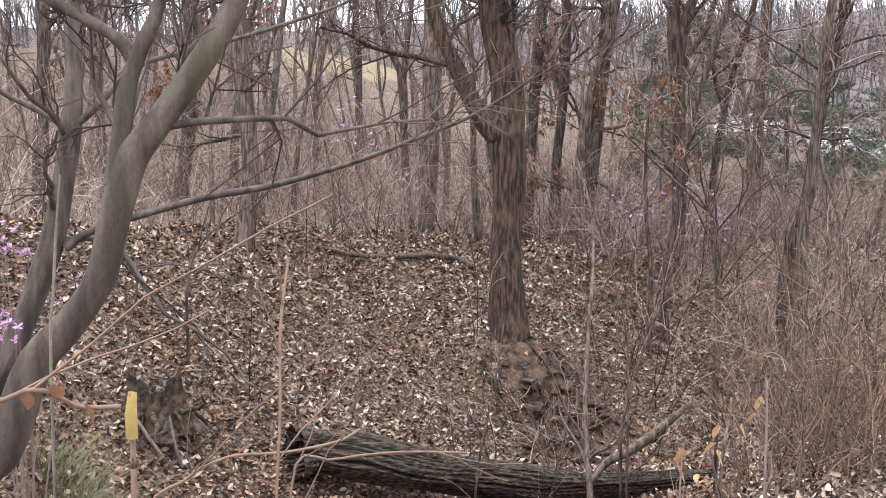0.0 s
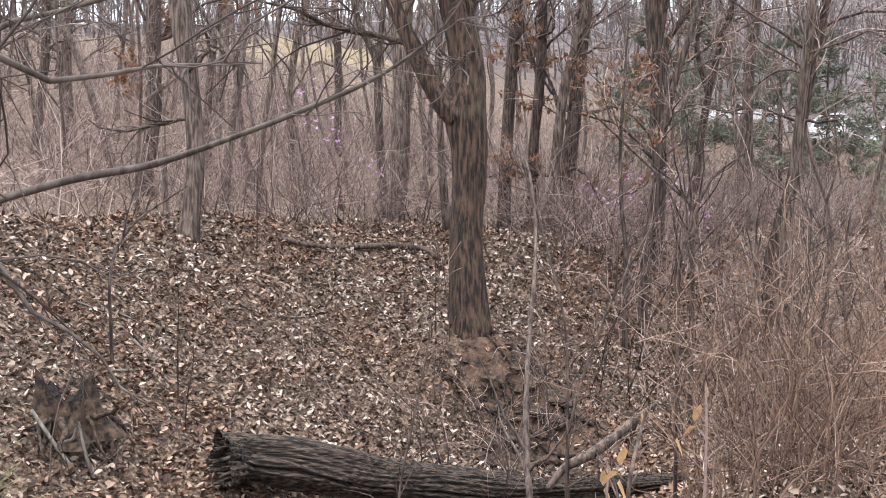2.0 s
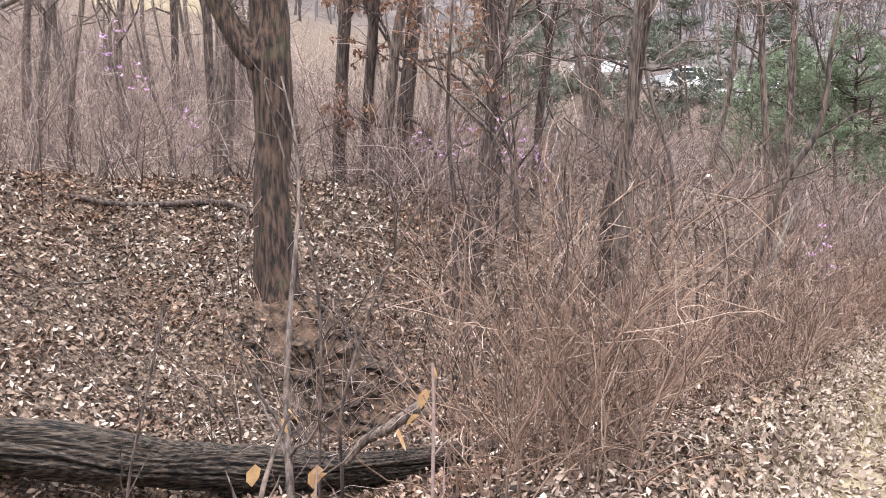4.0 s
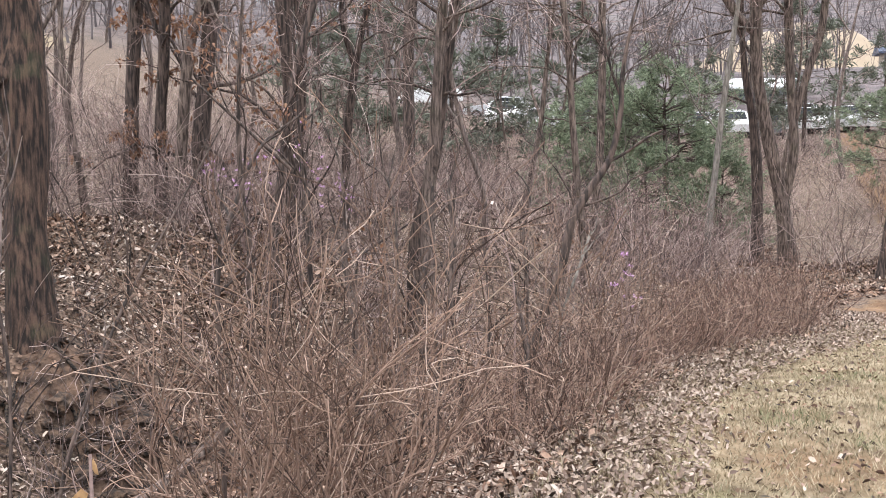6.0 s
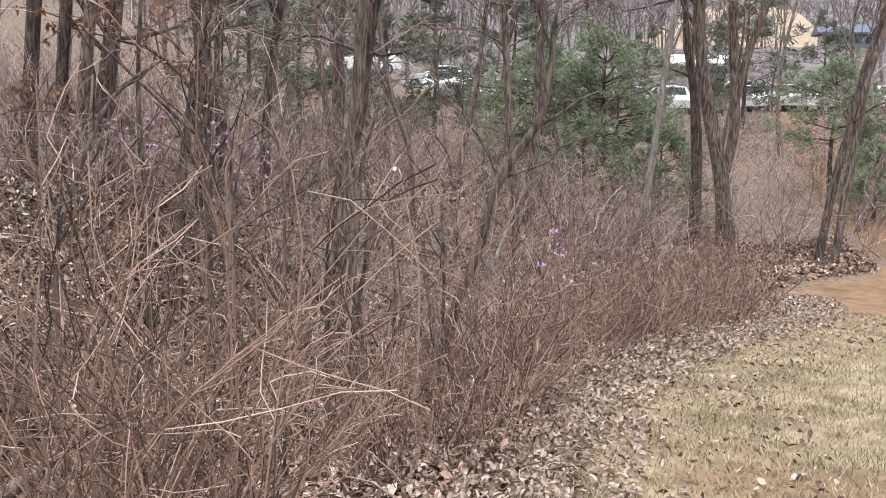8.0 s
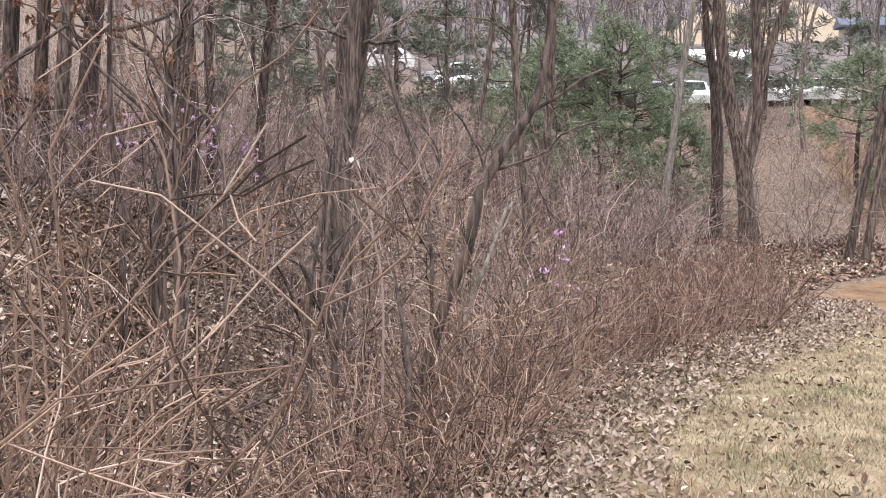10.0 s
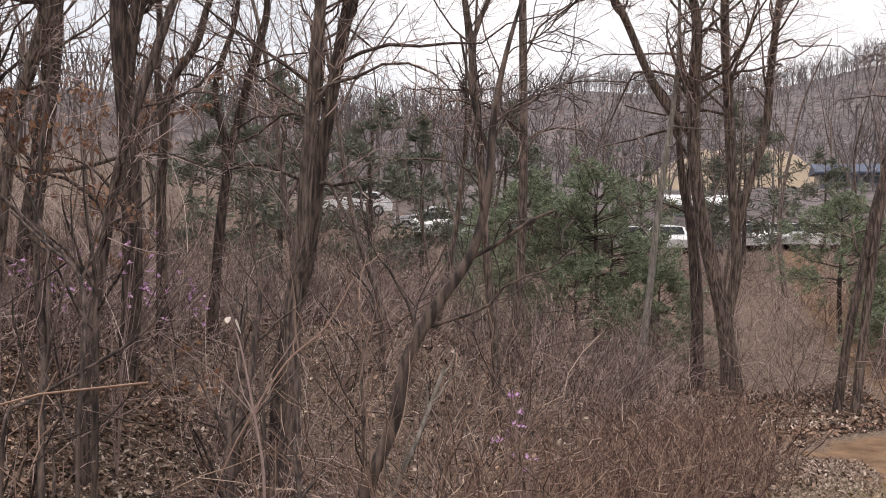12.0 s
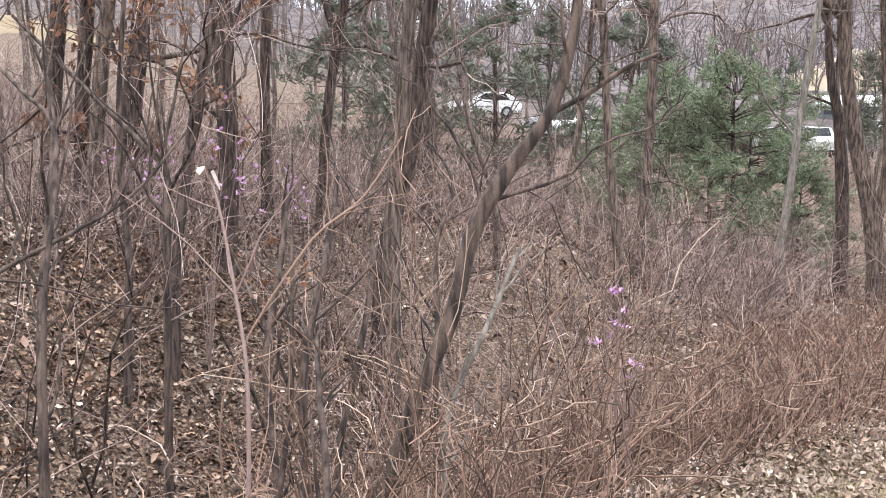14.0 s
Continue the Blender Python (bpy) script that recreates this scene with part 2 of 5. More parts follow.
    raw = ramp(n, [(0.35, (0.028, 0.017, 0.012)), (0.65, (0.16, 0.098, 0.066))])
    l.new(noise_tex(n, l, 9, 8).outputs["Fac"], raw.inputs["Fac"])
    c = mixed(n, l, "MIX", math_node("SUBTRACT", 1.0, band(er, 0.7, 1.35)), c, raw.outputs["Color"])
    # far hills: brown woods greyed by haze painted into the colour, with tan cleared banks
    far = band(s, 48, 78)
    hill = ramp(n, [(0.35, (0.085, 0.072, 0.075)), (0.6, (0.135, 0.115, 0.115)), (0.75, (0.085, 0.092, 0.075))])
    l.new(noise_tex(n, l, 0.06, 9).outputs["Fac"], hill.inputs["Fac"])
    trees = ramp(n, [(0.36, (0.45, 0.42, 0.45)), (0.62, (1.35, 1.3, 1.3))])
    l.new(noise_tex(n, l, 0.7, 9, (1, 1, 0.3)).outputs["Fac"], trees.inputs["Fac"])
    hill_c = mixed(n, l, "MULTIPLY", 1.0, hill.outputs["Color"], trees.outputs["Color"])
    c = mixed(n, l, "MIX", far, c, hill_c)
    l.new(c, p.inputs["Base Color"])
    p.inputs["Roughness"].default_value = 0.95
    b = n.new("ShaderNodeBump")
    b.inputs["Strength"].default_value, b.inputs["Distance"].default_value = 0.9, 0.04
    l.new(noise_tex(n, l, 22, 6).outputs["Fac"], b.inputs["Height"])
    l.new(b.outputs["Normal"], p.inputs["Normal"])
    return m


SOIL = ground_material()


# ---- terrain ----
def step(a, b, v):
    q = np.clip((v - a) / (b - a), 0, 1)
    return q * q * (3 - 2 * q)


def edge_sway(s):
    """How far the edge of the wood gives way to the lawn, and again to the path."""
    return 2.4 * step(1.5, 10.5, s) + 2.4 * step(12, 17, s)


def along_across(x, y):
    """Metres along the edge of the lawn, and metres from it into the wood."""
    x, y = np.asarray(x, float) - EDGE_X, np.asarray(y, float) - EDGE_Y
    s = x * EDGE_UX + y * EDGE_UY
    return s, -x * EDGE_UY + y * EDGE_UX + edge_sway(s)


def place_at(s, d):
    d = d - edge_sway(np.asarray(s, float))
    return EDGE_X + s * EDGE_UX - d * EDGE_UY, EDGE_Y + s * EDGE_UY + d * EDGE_UX


def ripple(x, y):
    return (0.045 * np.sin(1.3 * x + 0.7 * y) + 0.035 * np.sin(2.1 * y - 1.1 * x + 1.0) + 0.03 * np.sin(4.3 * x + 3.1 * y + np.sin(1.7 * x))
            + 0.022 * np.sin(7.9 * x - 6.3 * y + 1.4 * np.sin(2.3 * y)))


def ground_z(x, y):
    x, y = np.asarray(x, float), np.asarray(y, float)
    s, d = along_across(x, y)
    z = -0.8 - 0.085 * (np.clip(s, -25, 13) + 0.4 * (step(13, 20, s) * 4))
    z = z + 2.9 * step(24, 55, s) + 5 * step(58, 90, s)
    deep, rise = 1 - 0.8 * step(7, 14, s), step(5.2, 10.6, d)
    z = z - 1.45 * deep * step(0.1, 4.2, d) * (1 - rise) + 1.3 * rise * (1 - step(14, 40, s))
    z = z + 0.20 * np.clip(d - 15, 0, 45) * step(8, 40, y)
    # the raised root plate under the oak
    wide = np.where(x < 1.0, 1.15, 1.35)
    z = z + 1.25 * step(13.4, 14.45, y - 0.3 * (x - 1.0)) * np.exp(-((x - 1.0) / wide) ** 2) * (1 - 0.35 * step(14.6, 15.8, y)) * (1 - step(15.8, 18.5, y))
    r = np.hypot(x, y)
    far = 40 * step(95, 330, r) * (0.9 + 0.06 * np.sin(np.arctan2(y, x) * 5 + 2.4) + 0.05 * np.sin(np.arctan2(y, x) * 17))
    z = z + far * step(0, 60, y) * (1 - 0.5 * step(15, 70, d)) * (1 + 0.4 * step(0, 110, -d))
    return z + ripple(x, y) * (0.35 + 0.65 * step(0.2, 1.5, d))


def mesh_from(name, verts, faces, mat=None, smooth=True):
    me = bpy.data.meshes.new(name)
    verts, faces = np.asarray(verts, np.float32), np.asarray(faces, np.int32)
    k = faces.shape[1]
    me.vertices.add(len(verts))
    me.vertices.foreach_set("co", verts.ravel())
    me.loops.add(faces.size)
    me.loops.foreach_set("vertex_index", faces.ravel())
    me.polygons.add(len(faces))
    me.polygons.foreach_set("loop_start", np.arange(0, faces.size, k, dtype=np.int32))
    me.polygons.foreach_set("loop_total", np.full(len(faces), k, np.int32))
    me.update(calc_edges=True)
    if smooth:
        me.polygons.foreach_set("use_smooth", np.ones(len(faces), bool))
    if mat:
        me.materials.append(mat)
    return me


def part(name, bm, mat, parent, label=""):
    """A bmesh or a mesh becomes one mesh object under its thing."""
    if isinstance(bm, bmesh.types.BMesh):
        me = bpy.data.meshes.new(name)
        bm.to_mesh(me)
        bm.free()
        me.materials.append(mat)
    else:
        me = bm
    ob = new(name, me)
    ob.parent = parent
    return tagged(ob, label)


def build_ground():
    def axis(lo, hi, a, b, fine):
        mid = np.arange(a, b, fine)
        up = b + fine * np.cumsum(1.16 ** np.arange(60))
        dn = a - fine * np.cumsum(1.16 ** np.arange(60))
        return np.concatenate([[lo], dn[dn > lo][::-1], mid, up[up < hi], [hi]])
    xs, ys = axis(-900, 900, -8, 16, 0.14), axis(-500, 1200, 0, 28, 0.14)
    gx, gy = np.meshgrid(xs, ys)
    verts = np.stack([gx, gy, ground_z(gx, gy)], -1).reshape(-1, 3)
    i = np.arange(len(ys) - 1)[:, None] * len(xs) + np.arange(len(xs) - 1)[None]
    faces = np.stack([i, i + 1, i + 1 + len(xs), i + len(xs)], -1).reshape(-1, 4)
    return tagged(new("ground", mesh_from("ground", verts, faces, SOIL)), "sloping ground with dry lawn, dirt path and leafy gully", "ground", kind="structure")


build_ground()


# ---- tubes: every stem and twig is a tapered tube ----
def tubes(groups):
    """groups: (points [m, n, 3], radii [m, n], sides). One vertex and face table for all of them."""
    vs, fs, base = [], [], 0
    for pts, rad, k in groups:
        pts, rad = np.asarray(pts, float), np.asarray(rad, float)
        if not len(pts):
            continue
        m, n = pts.shape[:2]
        t = np.gradient(pts, axis=1)
        t /= np.linalg.norm(t, axis=2, keepdims=True) + 1e-9
        mean = pts[:, -1] - pts[:, 0]
        ref = np.where((np.abs(mean[:, 0]) < np.abs(mean[:, 1]))[:, None], [[1.0, 0, 0]], [[0, 1.0, 0]])[:, None, :]
        u = np.cross(t, ref)
        u /= np.linalg.norm(u, axis=2, keepdims=True) + 1e-9
        w = np.cross(t, u)
        a = np.arange(k) * 2 * math.pi / k
        ring = pts[:, :, None] + rad[:, :, None, None] * (u[:, :, None] * np.cos(a)[None, None, :, None] + w[:, :, None] * np.sin(a)[None, None, :, None])
        vs.append(ring.reshape(-1, 3))
        i = (np.arange(m)[:, None, None] * n + np.arange(n - 1)[None, :, None]) * k + np.arange(k)[None, None]
        j = (np.arange(m)[:, None, None] * n + np.arange(n - 1)[None, :, None]) * k + (np.arange(k)[None, None] + 1) % k
        fs.append((np.stack([i, j, j + k, i + k], -1).reshape(-1, 4)) + base)
        base += m * n * k
    return np.concatenate(vs), np.concatenate(fs)


def sprout(rng, start, way, length, r0, n, wander, lift, r1=0.25):
    """Curving stems in one sweep: start [m,3], way [m,3], length [m], r0 [m]."""
    m = len(start)
    pts, p, q = [start], start.copy(), way / (np.linalg.norm(way, axis=1, keepdims=True) + 1e-9)
    for _ in range(n - 1):
        q = q + rng.normal(0, wander, (m, 3)) + [0, 0, lift]
        q /= np.linalg.norm(q, axis=1, keepdims=True)
        p = p + q * (length / (n - 1))[:, None]
        pts.append(p)
    return np.stack(pts, 1), r0[:, None] * np.linspace(1, r1, n)[None]


def offshoots(rng, pts, rad, per, lo, hi, spread, ratio, thick, n, wander, lift, r1=0.25):
    """Side shoots spread along parent stems [m, k, 3]."""
    m, k = pts.shape[:2]
    f = rng.uniform(lo, hi, (m, per)) * (k - 1)
    i = np.minimum(f.astype(int), k - 2)
    w = (f - i)[..., None]
    rows = np.arange(m)[:, None]
    at = pts[rows, i] * (1 - w) + pts[rows, i + 1] * w
    r = (rad[rows, i] * (1 - w[..., 0]) + rad[rows, i + 1] * w[..., 0])
    axis = pts[rows, i + 1] - pts[rows, i]
    axis /= np.linalg.norm(axis, axis=-1, keepdims=True) + 1e-9
    side = rng.normal(0, 1, at.shape)
    side -= axis * (side * axis).sum(-1, keepdims=True)
    side /= np.linalg.norm(side, axis=-1, keepdims=True) + 1e-9
    way = axis + side * spread * rng.uniform(0.6, 1.3, (m, per, 1))
    whole = np.linalg.norm(np.diff(pts, axis=1), axis=2).sum(1)[:, None]
    length = whole * ratio * rng.uniform(0.5, 1.2, (m, per)) * (1.15 - 0.6 * f / (k - 1))
    return sprout(rng, at.reshape(-1, 3), way.reshape(-1, 3), length.ravel(), np.minimum(r * thick, r * 0.9).ravel().clip(0.0018), n, wander, lift, r1)


def spline(pts, n):
    """A smooth curve through rows of x, y, z, radius."""
    p = np.asarray(pts, float)
    p = np.vstack([2 * p[0] - p[1], p, 2 * p[-1] - p[-2]])
    out = []
    m = len(p) - 3
    for t in np.linspace(0, m - 1e-6, n):
        i = int(t)
        f = t - i
        a, b, c, d = p[i:i + 4]
        out.append(0.5 * (2 * b + (c - a) * f + (2 * a - 5 * b + 4 * c - d) * f * f + (3 * b - a - 3 * c + d) * f ** 3))
    out = np.array(out)
    out[:, 3] = out[:, 3].clip(0.003)
    return out


def trunk_mesh(name, lines, mat, rng, sides=12, lump=0.05, furrow=0.0):
    """Trunk and main limbs: round, uneven, flared where they meet the ground."""
    vs, fs, base = [], [], 0
    for li, line in enumerate(lines):
        n = max(12, len(line) * (14 if furrow else 8 if sides > 20 else 4))
        c = spline(line, n)
        k = sides if li == 0 else max(6, sides - 4)
        v, f = tubes([(c[None, :, :3], c[None, :, 3], k)])
        ph = rng.uniform(0, 6, 6)
        centre = np.repeat(c[:, :3], k, 0)
        off = v - centre
        ang = np.tile(np.arange(k) * 2 * math.pi / k, n)
        h = np.repeat(np.linspace(0, 1, n), k)
        s = 1 + lump * (np.sin(ang * 3 + ph[0] + h * 4) + 0.7 * np.sin(ang * 5 + ph[1] - h * 6)) + lump * 0.9 * np.sin(h * 23 + ph[2])
        if k > 20:
            for freq in (9, 13, 17):
                s = s + 0.022 * np.sin(ang * freq + ph[3] * freq + 2.2 * np.sin(h * (9 + freq) + ph[4]))
            foot = np.exp(-h * 14)
            s = s + foot * (0.22 + 0.22 * np.sin(ang * 5 + ph[5]))
        if furrow:
            turn = ang + 0.22 * np.sin(h * 7 + ph[0]) + 0.08 * np.sin(h * 29 + ph[1])
            for freq in (4, 7, 11):
                s = s - furrow * np.exp(-(np.sin(turn * freq / 2 + ph[3] * freq) / 0.14) ** 2) * (0.55 + 0.45 * np.sin(h * 11 + freq + ang))
            s = s + furrow * 0.22 * np.sin(turn * 27 + 3 * np.sin(h * 19 + ph[4]))
        s = s / (1.13 if k > 20 else 1.07)
        v = centre + off * s[:, None]
        vs.append(v)
        fs.append(f + base)
        base += len(v)
    return mesh_from(name, np.concatenate(vs), np.concatenate(fs), mat)


def crown_meshes(rng, lines, amount, twig_mat, bark_mat, dense=1.0, from_h=0.32, reach=0.34):
    """Boughs, branches and twigs of a bare tree, grown along its main stems."""
    boughs, rads = [], []
    for line in lines:
        c = spline(line, 24)[None]
        per = max(3, int(11.5 * amount * dense * (len(line) / 9)))
        b, r = offshoots(rng, c[:, :, :3], c[:, :, 3], per, from_h, 0.97, 1.35, reach, 0.3, 9, 0.3, 0.03, 0.2)
        boughs.append(b)
        rads.append(r.clip(0.004, 0.042))
    b, r = np.concatenate(boughs), np.concatenate(rads)
    b2, r2 = offshoots(rng, b, r, max(3, int(8 * dense)), 0.12, 0.98, 1.1, 0.5, 0.5, 5, 0.27, 0.03, 0.3)
    b3, r3 = offshoots(rng, b2, r2, max(3, int(6 * dense)), 0.1, 1.0, 1.0, 0.5, 0.6, 2, 0.25, 0.02, 0.4)
    tm = mesh_from("crown", *tubes([(b2, r2.clip(0.0035), 3), (b3, r3.clip(0.0022), 3)]), twig_mat)
    return (b, r), tm, b2


def leaf_cloud(rng, centres, size, droop=0.5, slim=1.0, halves=2):
    """Small curled leaves at the given places: two folded halves each."""
    n = len(centres)
    a, tip, roll = rng.uniform(0, 2 * math.pi, n), rng.normal(-droop, 0.5, n), rng.normal(0, 0.8, n)
    u = np.stack([np.cos(a) * np.cos(tip), np.sin(a) * np.cos(tip), np.sin(tip)], 1)
    v = np.stack([-np.sin(a) * np.cos(roll), np.cos(a) * np.cos(roll), np.sin(roll)], 1)
    w = np.cross(u, v)
    L = size * rng.uniform(0.6, 1.3, n)[:, None]
    W = L * rng.uniform(0.22, 0.36, n)[:, None] * slim
    curl = L * rng.uniform(0.02, 0.28, n)[:, None]
    c = np.asarray(centres)
    base, top = c, c + u * L
    m1, m2 = c + u * L * 0.3, c + u * L * 0.68
    verts = np.stack([base, m1 + v * W + w * curl, m2 + v * W * 0.9 + w * curl, top + w * curl * 0.6,
                      m2 - v * W * 0.9 + w * curl, m1 - v * W + w * curl], 1).reshape(-1, 3)
    i = np.arange(n)[:, None] * 6
    faces = np.concatenate([i + [0, 1, 2, 3], i + [0, 3, 4, 5]][:halves], 0)
    return verts, faces


SEED = 100


def hero(kind, bark_mat, amount, label, *lines, leaves=0, clear=0.38, girth=1.0):
    """A tree that stands alone in the view, shaped after its own stems."""
    global SEED
    SEED += 1
    rng = np.random.default_rng(SEED)
    lines = [list(q) for q in lines]
    x, y, z, r = lines[0][0]
    g = float(ground_z(x, y))
    if z > g - 0.05:
        lines[0] = [(x - (lines[0][1][0] - x) * 0.3, y, g - 0.15, r * 1.25)] + lines[0]
    root = lines[0][0]
    o = np.array([root[0], root[1], g])
    lines = [[(a - o[0], b - o[1], c - o[2], q * girth) for a, b, c, q in line] for line in lines]
    thing = tagged(new(kind), label, "tree")
    thing.location = o
    for li, line in enumerate(lines):
        nm = "limb" if li else "trunk"
        part(nm, trunk_mesh(nm, [line], bark_mat, rng, 9 if li else 40 if line[1][3] > 0.1 else 14), bark_mat, thing)
    (b, r), tm, b2 = crown_meshes(rng, lines, amount, TWIG_PURPLE if kind == "woodland_tree" else TWIG_DARK, bark_mat, 1.0, 0.14 if leaves else clear, 0.34)
    for i in range(len(b)):
        part("bough", mesh_from("bough", *tubes([(b[i:i + 1], r[i:i + 1], 5)]), bark_mat), bark_mat, thing)
    tagged(part("crown", tm, TWIG_DARK, thing, "fine bare twigs"), kind="stuff")
    if leaves:
        pick = b2[rng.integers(0, len(b2), leaves)]
        at = pick[np.arange(leaves), rng.integers(1, pick.shape[1], leaves)] + rng.normal(0, 0.04, (leaves, 3))
        keep = (at[:, 2] < 4.6) & (at[:, 2] > 1.0)
        part("withered_leaves", mesh_from("withered_leaves", *leaf_cloud(rng, at[keep], 0.085, droop=0.9), LEAF_ORANGE), LEAF_ORANGE, thing, "withered orange-brown leaves")
    return thing


hero("oak_tree", BARK_OAK, 0.55, "mature oak with deeply furrowed brown bark on the leafy bank",
     [(0.87, 14.65, -1.33, 0.380), (0.89, 14.68, -1.02, 0.304), (0.87, 14.73, -0.42, 0.258), (0.85, 14.78, 0.19, 0.243), (0.89, 14.84, 0.79, 0.243), (0.90, 14.88, 1.32, 0.251), (0.86, 14.92, 1.78, 0.281), (0.89, 14.97, 2.31, 0.251), (0.81, 15.02, 2.84, 0.236), (0.71, 15.06, 3.36, 0.228), (0.64, 15.13, 4.12, 0.213), (0.59, 15.22, 5.18, 0.175), (0.64, 15.36, 6.69, 0.114), (0.54, 15.50, 8.36, 0.046)],
     [(0.75, 14.82, 1.74, 0.174), (0.54, 14.84, 1.96, 0.143), (0.37, 14.86, 2.26, 0.128), (0.15, 14.90, 2.74, 0.113), (-0.05, 14.94, 3.19, 0.106), (-0.21, 14.99, 3.79, 0.098), (-0.39, 15.07, 4.69, 0.075), (-0.56, 15.18, 5.97, 0.038)], clear=0.45)
hero("oak_tree", BARK_GREY, 1.0, "grey-barked tree with a swollen mossy foot on the slope",
     [(-2.85, 15.16, -0.14, 0.243), (-2.84, 15.18, 0.05, 0.198), (-2.77, 15.22, 0.50, 0.144), (-2.70, 15.29, 1.26, 0.129), (-2.76, 15.37, 2.17, 0.129), (-2.86, 15.44, 2.92, 0.152), (-2.92, 15.51, 3.68, 0.137), (-2.98, 15.62, 4.89, 0.099), (-2.93, 15.77, 6.56, 0.038)])
hero("woodland_tree", BARK_DARK, 1.0, "dark trunk holding clusters of withered orange leaves",
     [(-6.00, 24.63, 0.15, 0.225), (-5.91, 24.70, 0.90, 0.175), (-5.75, 24.82, 2.27, 0.175), (-5.75, 24.95, 3.64, 0.175), (-5.76, 25.06, 4.88, 0.162), (-5.87, 25.22, 6.62, 0.112), (-5.84, 25.41, 8.74, 0.037)], leaves=5200)
hero("woodland_tree", BARK_GREY, 1.0, "tall straight grey-brown tree behind the bank",
     [(-0.35, 22.24, -0.73, 0.237), (-0.34, 22.32, 0.12, 0.203), (-0.29, 22.45, 1.58, 0.203), (-0.24, 22.58, 3.04, 0.203), (-0.22, 22.71, 4.39, 0.192), (-0.33, 22.86, 6.08, 0.136), (-0.21, 23.04, 8.10, 0.045)])
hero("woodland_tree", BARK_DARK, 1.0, "slender dark tree leaning slightly among the undergrowth",
     [(1.82, 23.58, -0.41, 0.168), (1.87, 23.71, 1.02, 0.144), (1.99, 23.87, 2.81, 0.144), (2.14, 24.03, 4.60, 0.132), (2.23, 24.19, 6.39, 0.084), (2.15, 24.36, 8.18, 0.030)])
hero("woodland_tree", BARK_DARK, 1.0, "young oak keeping withered orange leaves on its branches",
     [(3.26, 22.50, -1.22, 0.206), (3.11, 22.58, -0.31, 0.172), (3.05, 22.67, 0.71, 0.160), (3.22, 22.81, 2.20, 0.160), (3.36, 22.93, 3.57, 0.149), (3.41, 23.06, 4.94, 0.126), (3.29, 23.22, 6.76, 0.080), (3.39, 23.36, 8.25, 0.029)], leaves=5200)
hero("woodland_tree", BARK_DARK, 0.9, "thin dark tree leaning over the gully",
     [(3.86, 18.55, -0.45, 0.084), (3.96, 18.61, 0.20, 0.070), (4.08, 18.69, 1.05, 0.066), (4.27, 18.78, 2.08, 0.061), (4.64, 18.89, 3.29, 0.056), (4.95, 18.99, 4.32, 0.042), (5.12, 19.12, 5.82, 0.019)])
hero("woodland_tree", BARK_DARK, 1.0, "dark forest tree in the crowded wood",
     [(8.78, 30.62, -0.25, 0.203), (8.88, 30.73, 0.99, 0.172), (8.95, 30.95, 3.33, 0.172), (9.17, 31.16, 5.66, 0.156), (9.21, 31.34, 7.69, 0.094), (9.15, 31.50, 9.40, 0.031)])
hero("woodland_tree", BARK_DARK, 0.9, "crooked dark tree forking above head height",
     [(-0.76, 26.55, -0.82, 0.122), (-0.89, 26.69, 0.66, 0.108), (-0.96, 26.81, 2.01, 0.108), (-1.01, 26.93, 3.36, 0.108), (-1.36, 27.00, 4.16, 0.081), (-1.57, 27.08, 4.97, 0.074), (-1.73, 27.22, 6.58, 0.041)],
     [(-0.98, 26.91, 3.09, 0.081), (-0.88, 27.00, 4.17, 0.068), (-0.76, 27.10, 5.25, 0.061), (-0.62, 27.26, 7.00, 0.027)])
hero("woodland_tree", BARK_GREY, 1.0, "grey forest tree on the far side of the bank",
     [(-9.52, 30.64, 0.05, 0.203), (-9.64, 30.78, 1.52, 0.172), (-9.76, 30.96, 3.54, 0.164), (-9.66, 31.13, 5.41, 0.156), (-9.75, 31.33, 7.59, 0.094), (-9.74, 31.49, 9.30, 0.031)])
hero("woodland_tree", BARK_DARK, 1.0, "slim dark forest tree",
     [(-9.94, 28.66, 0.34, 0.160), (-9.79, 28.81, 1.94, 0.131), (-9.60, 28.95, 3.54, 0.124), (-9.54, 29.10, 5.14, 0.117), (-9.48, 29.28, 7.17, 0.073), (-9.53, 29.42, 8.62, 0.029)])
hero("woodland_tree", BARK_DARK, 1.0, "sturdy dark forest tree at the edge of the crest",
     [(-7.67, 20.65, 0.53, 0.177), (-7.65, 20.76, 1.78, 0.146), (-7.60, 20.91, 3.44, 0.135), (-7.63, 21.03, 4.68, 0.125), (-7.59, 21.20, 6.65, 0.042)])
hero("woodland_tree", BARK_GREY, 0.9, "leaning slender forest tree",
     [(-3.52, 30.60, -0.42, 0.125), (-3.57, 30.74, 1.14, 0.109), (-3.62, 30.89, 2.69, 0.109), (-3.43, 31.03, 4.25, 0.102), (-3.10, 31.16, 5.65, 0.094), (-2.93, 31.35, 7.83, 0.039)])
hero("woodland_tree", BARK_DARK, 0.9, "straight slender forest tree",
     [(-2.71, 34.60, -0.64, 0.133), (-2.70, 34.82, 1.83, 0.124), (-2.70, 35.05, 4.29, 0.124), (-2.80, 35.24, 6.41, 0.106), (-2.77, 35.50, 9.23, 0.035)])
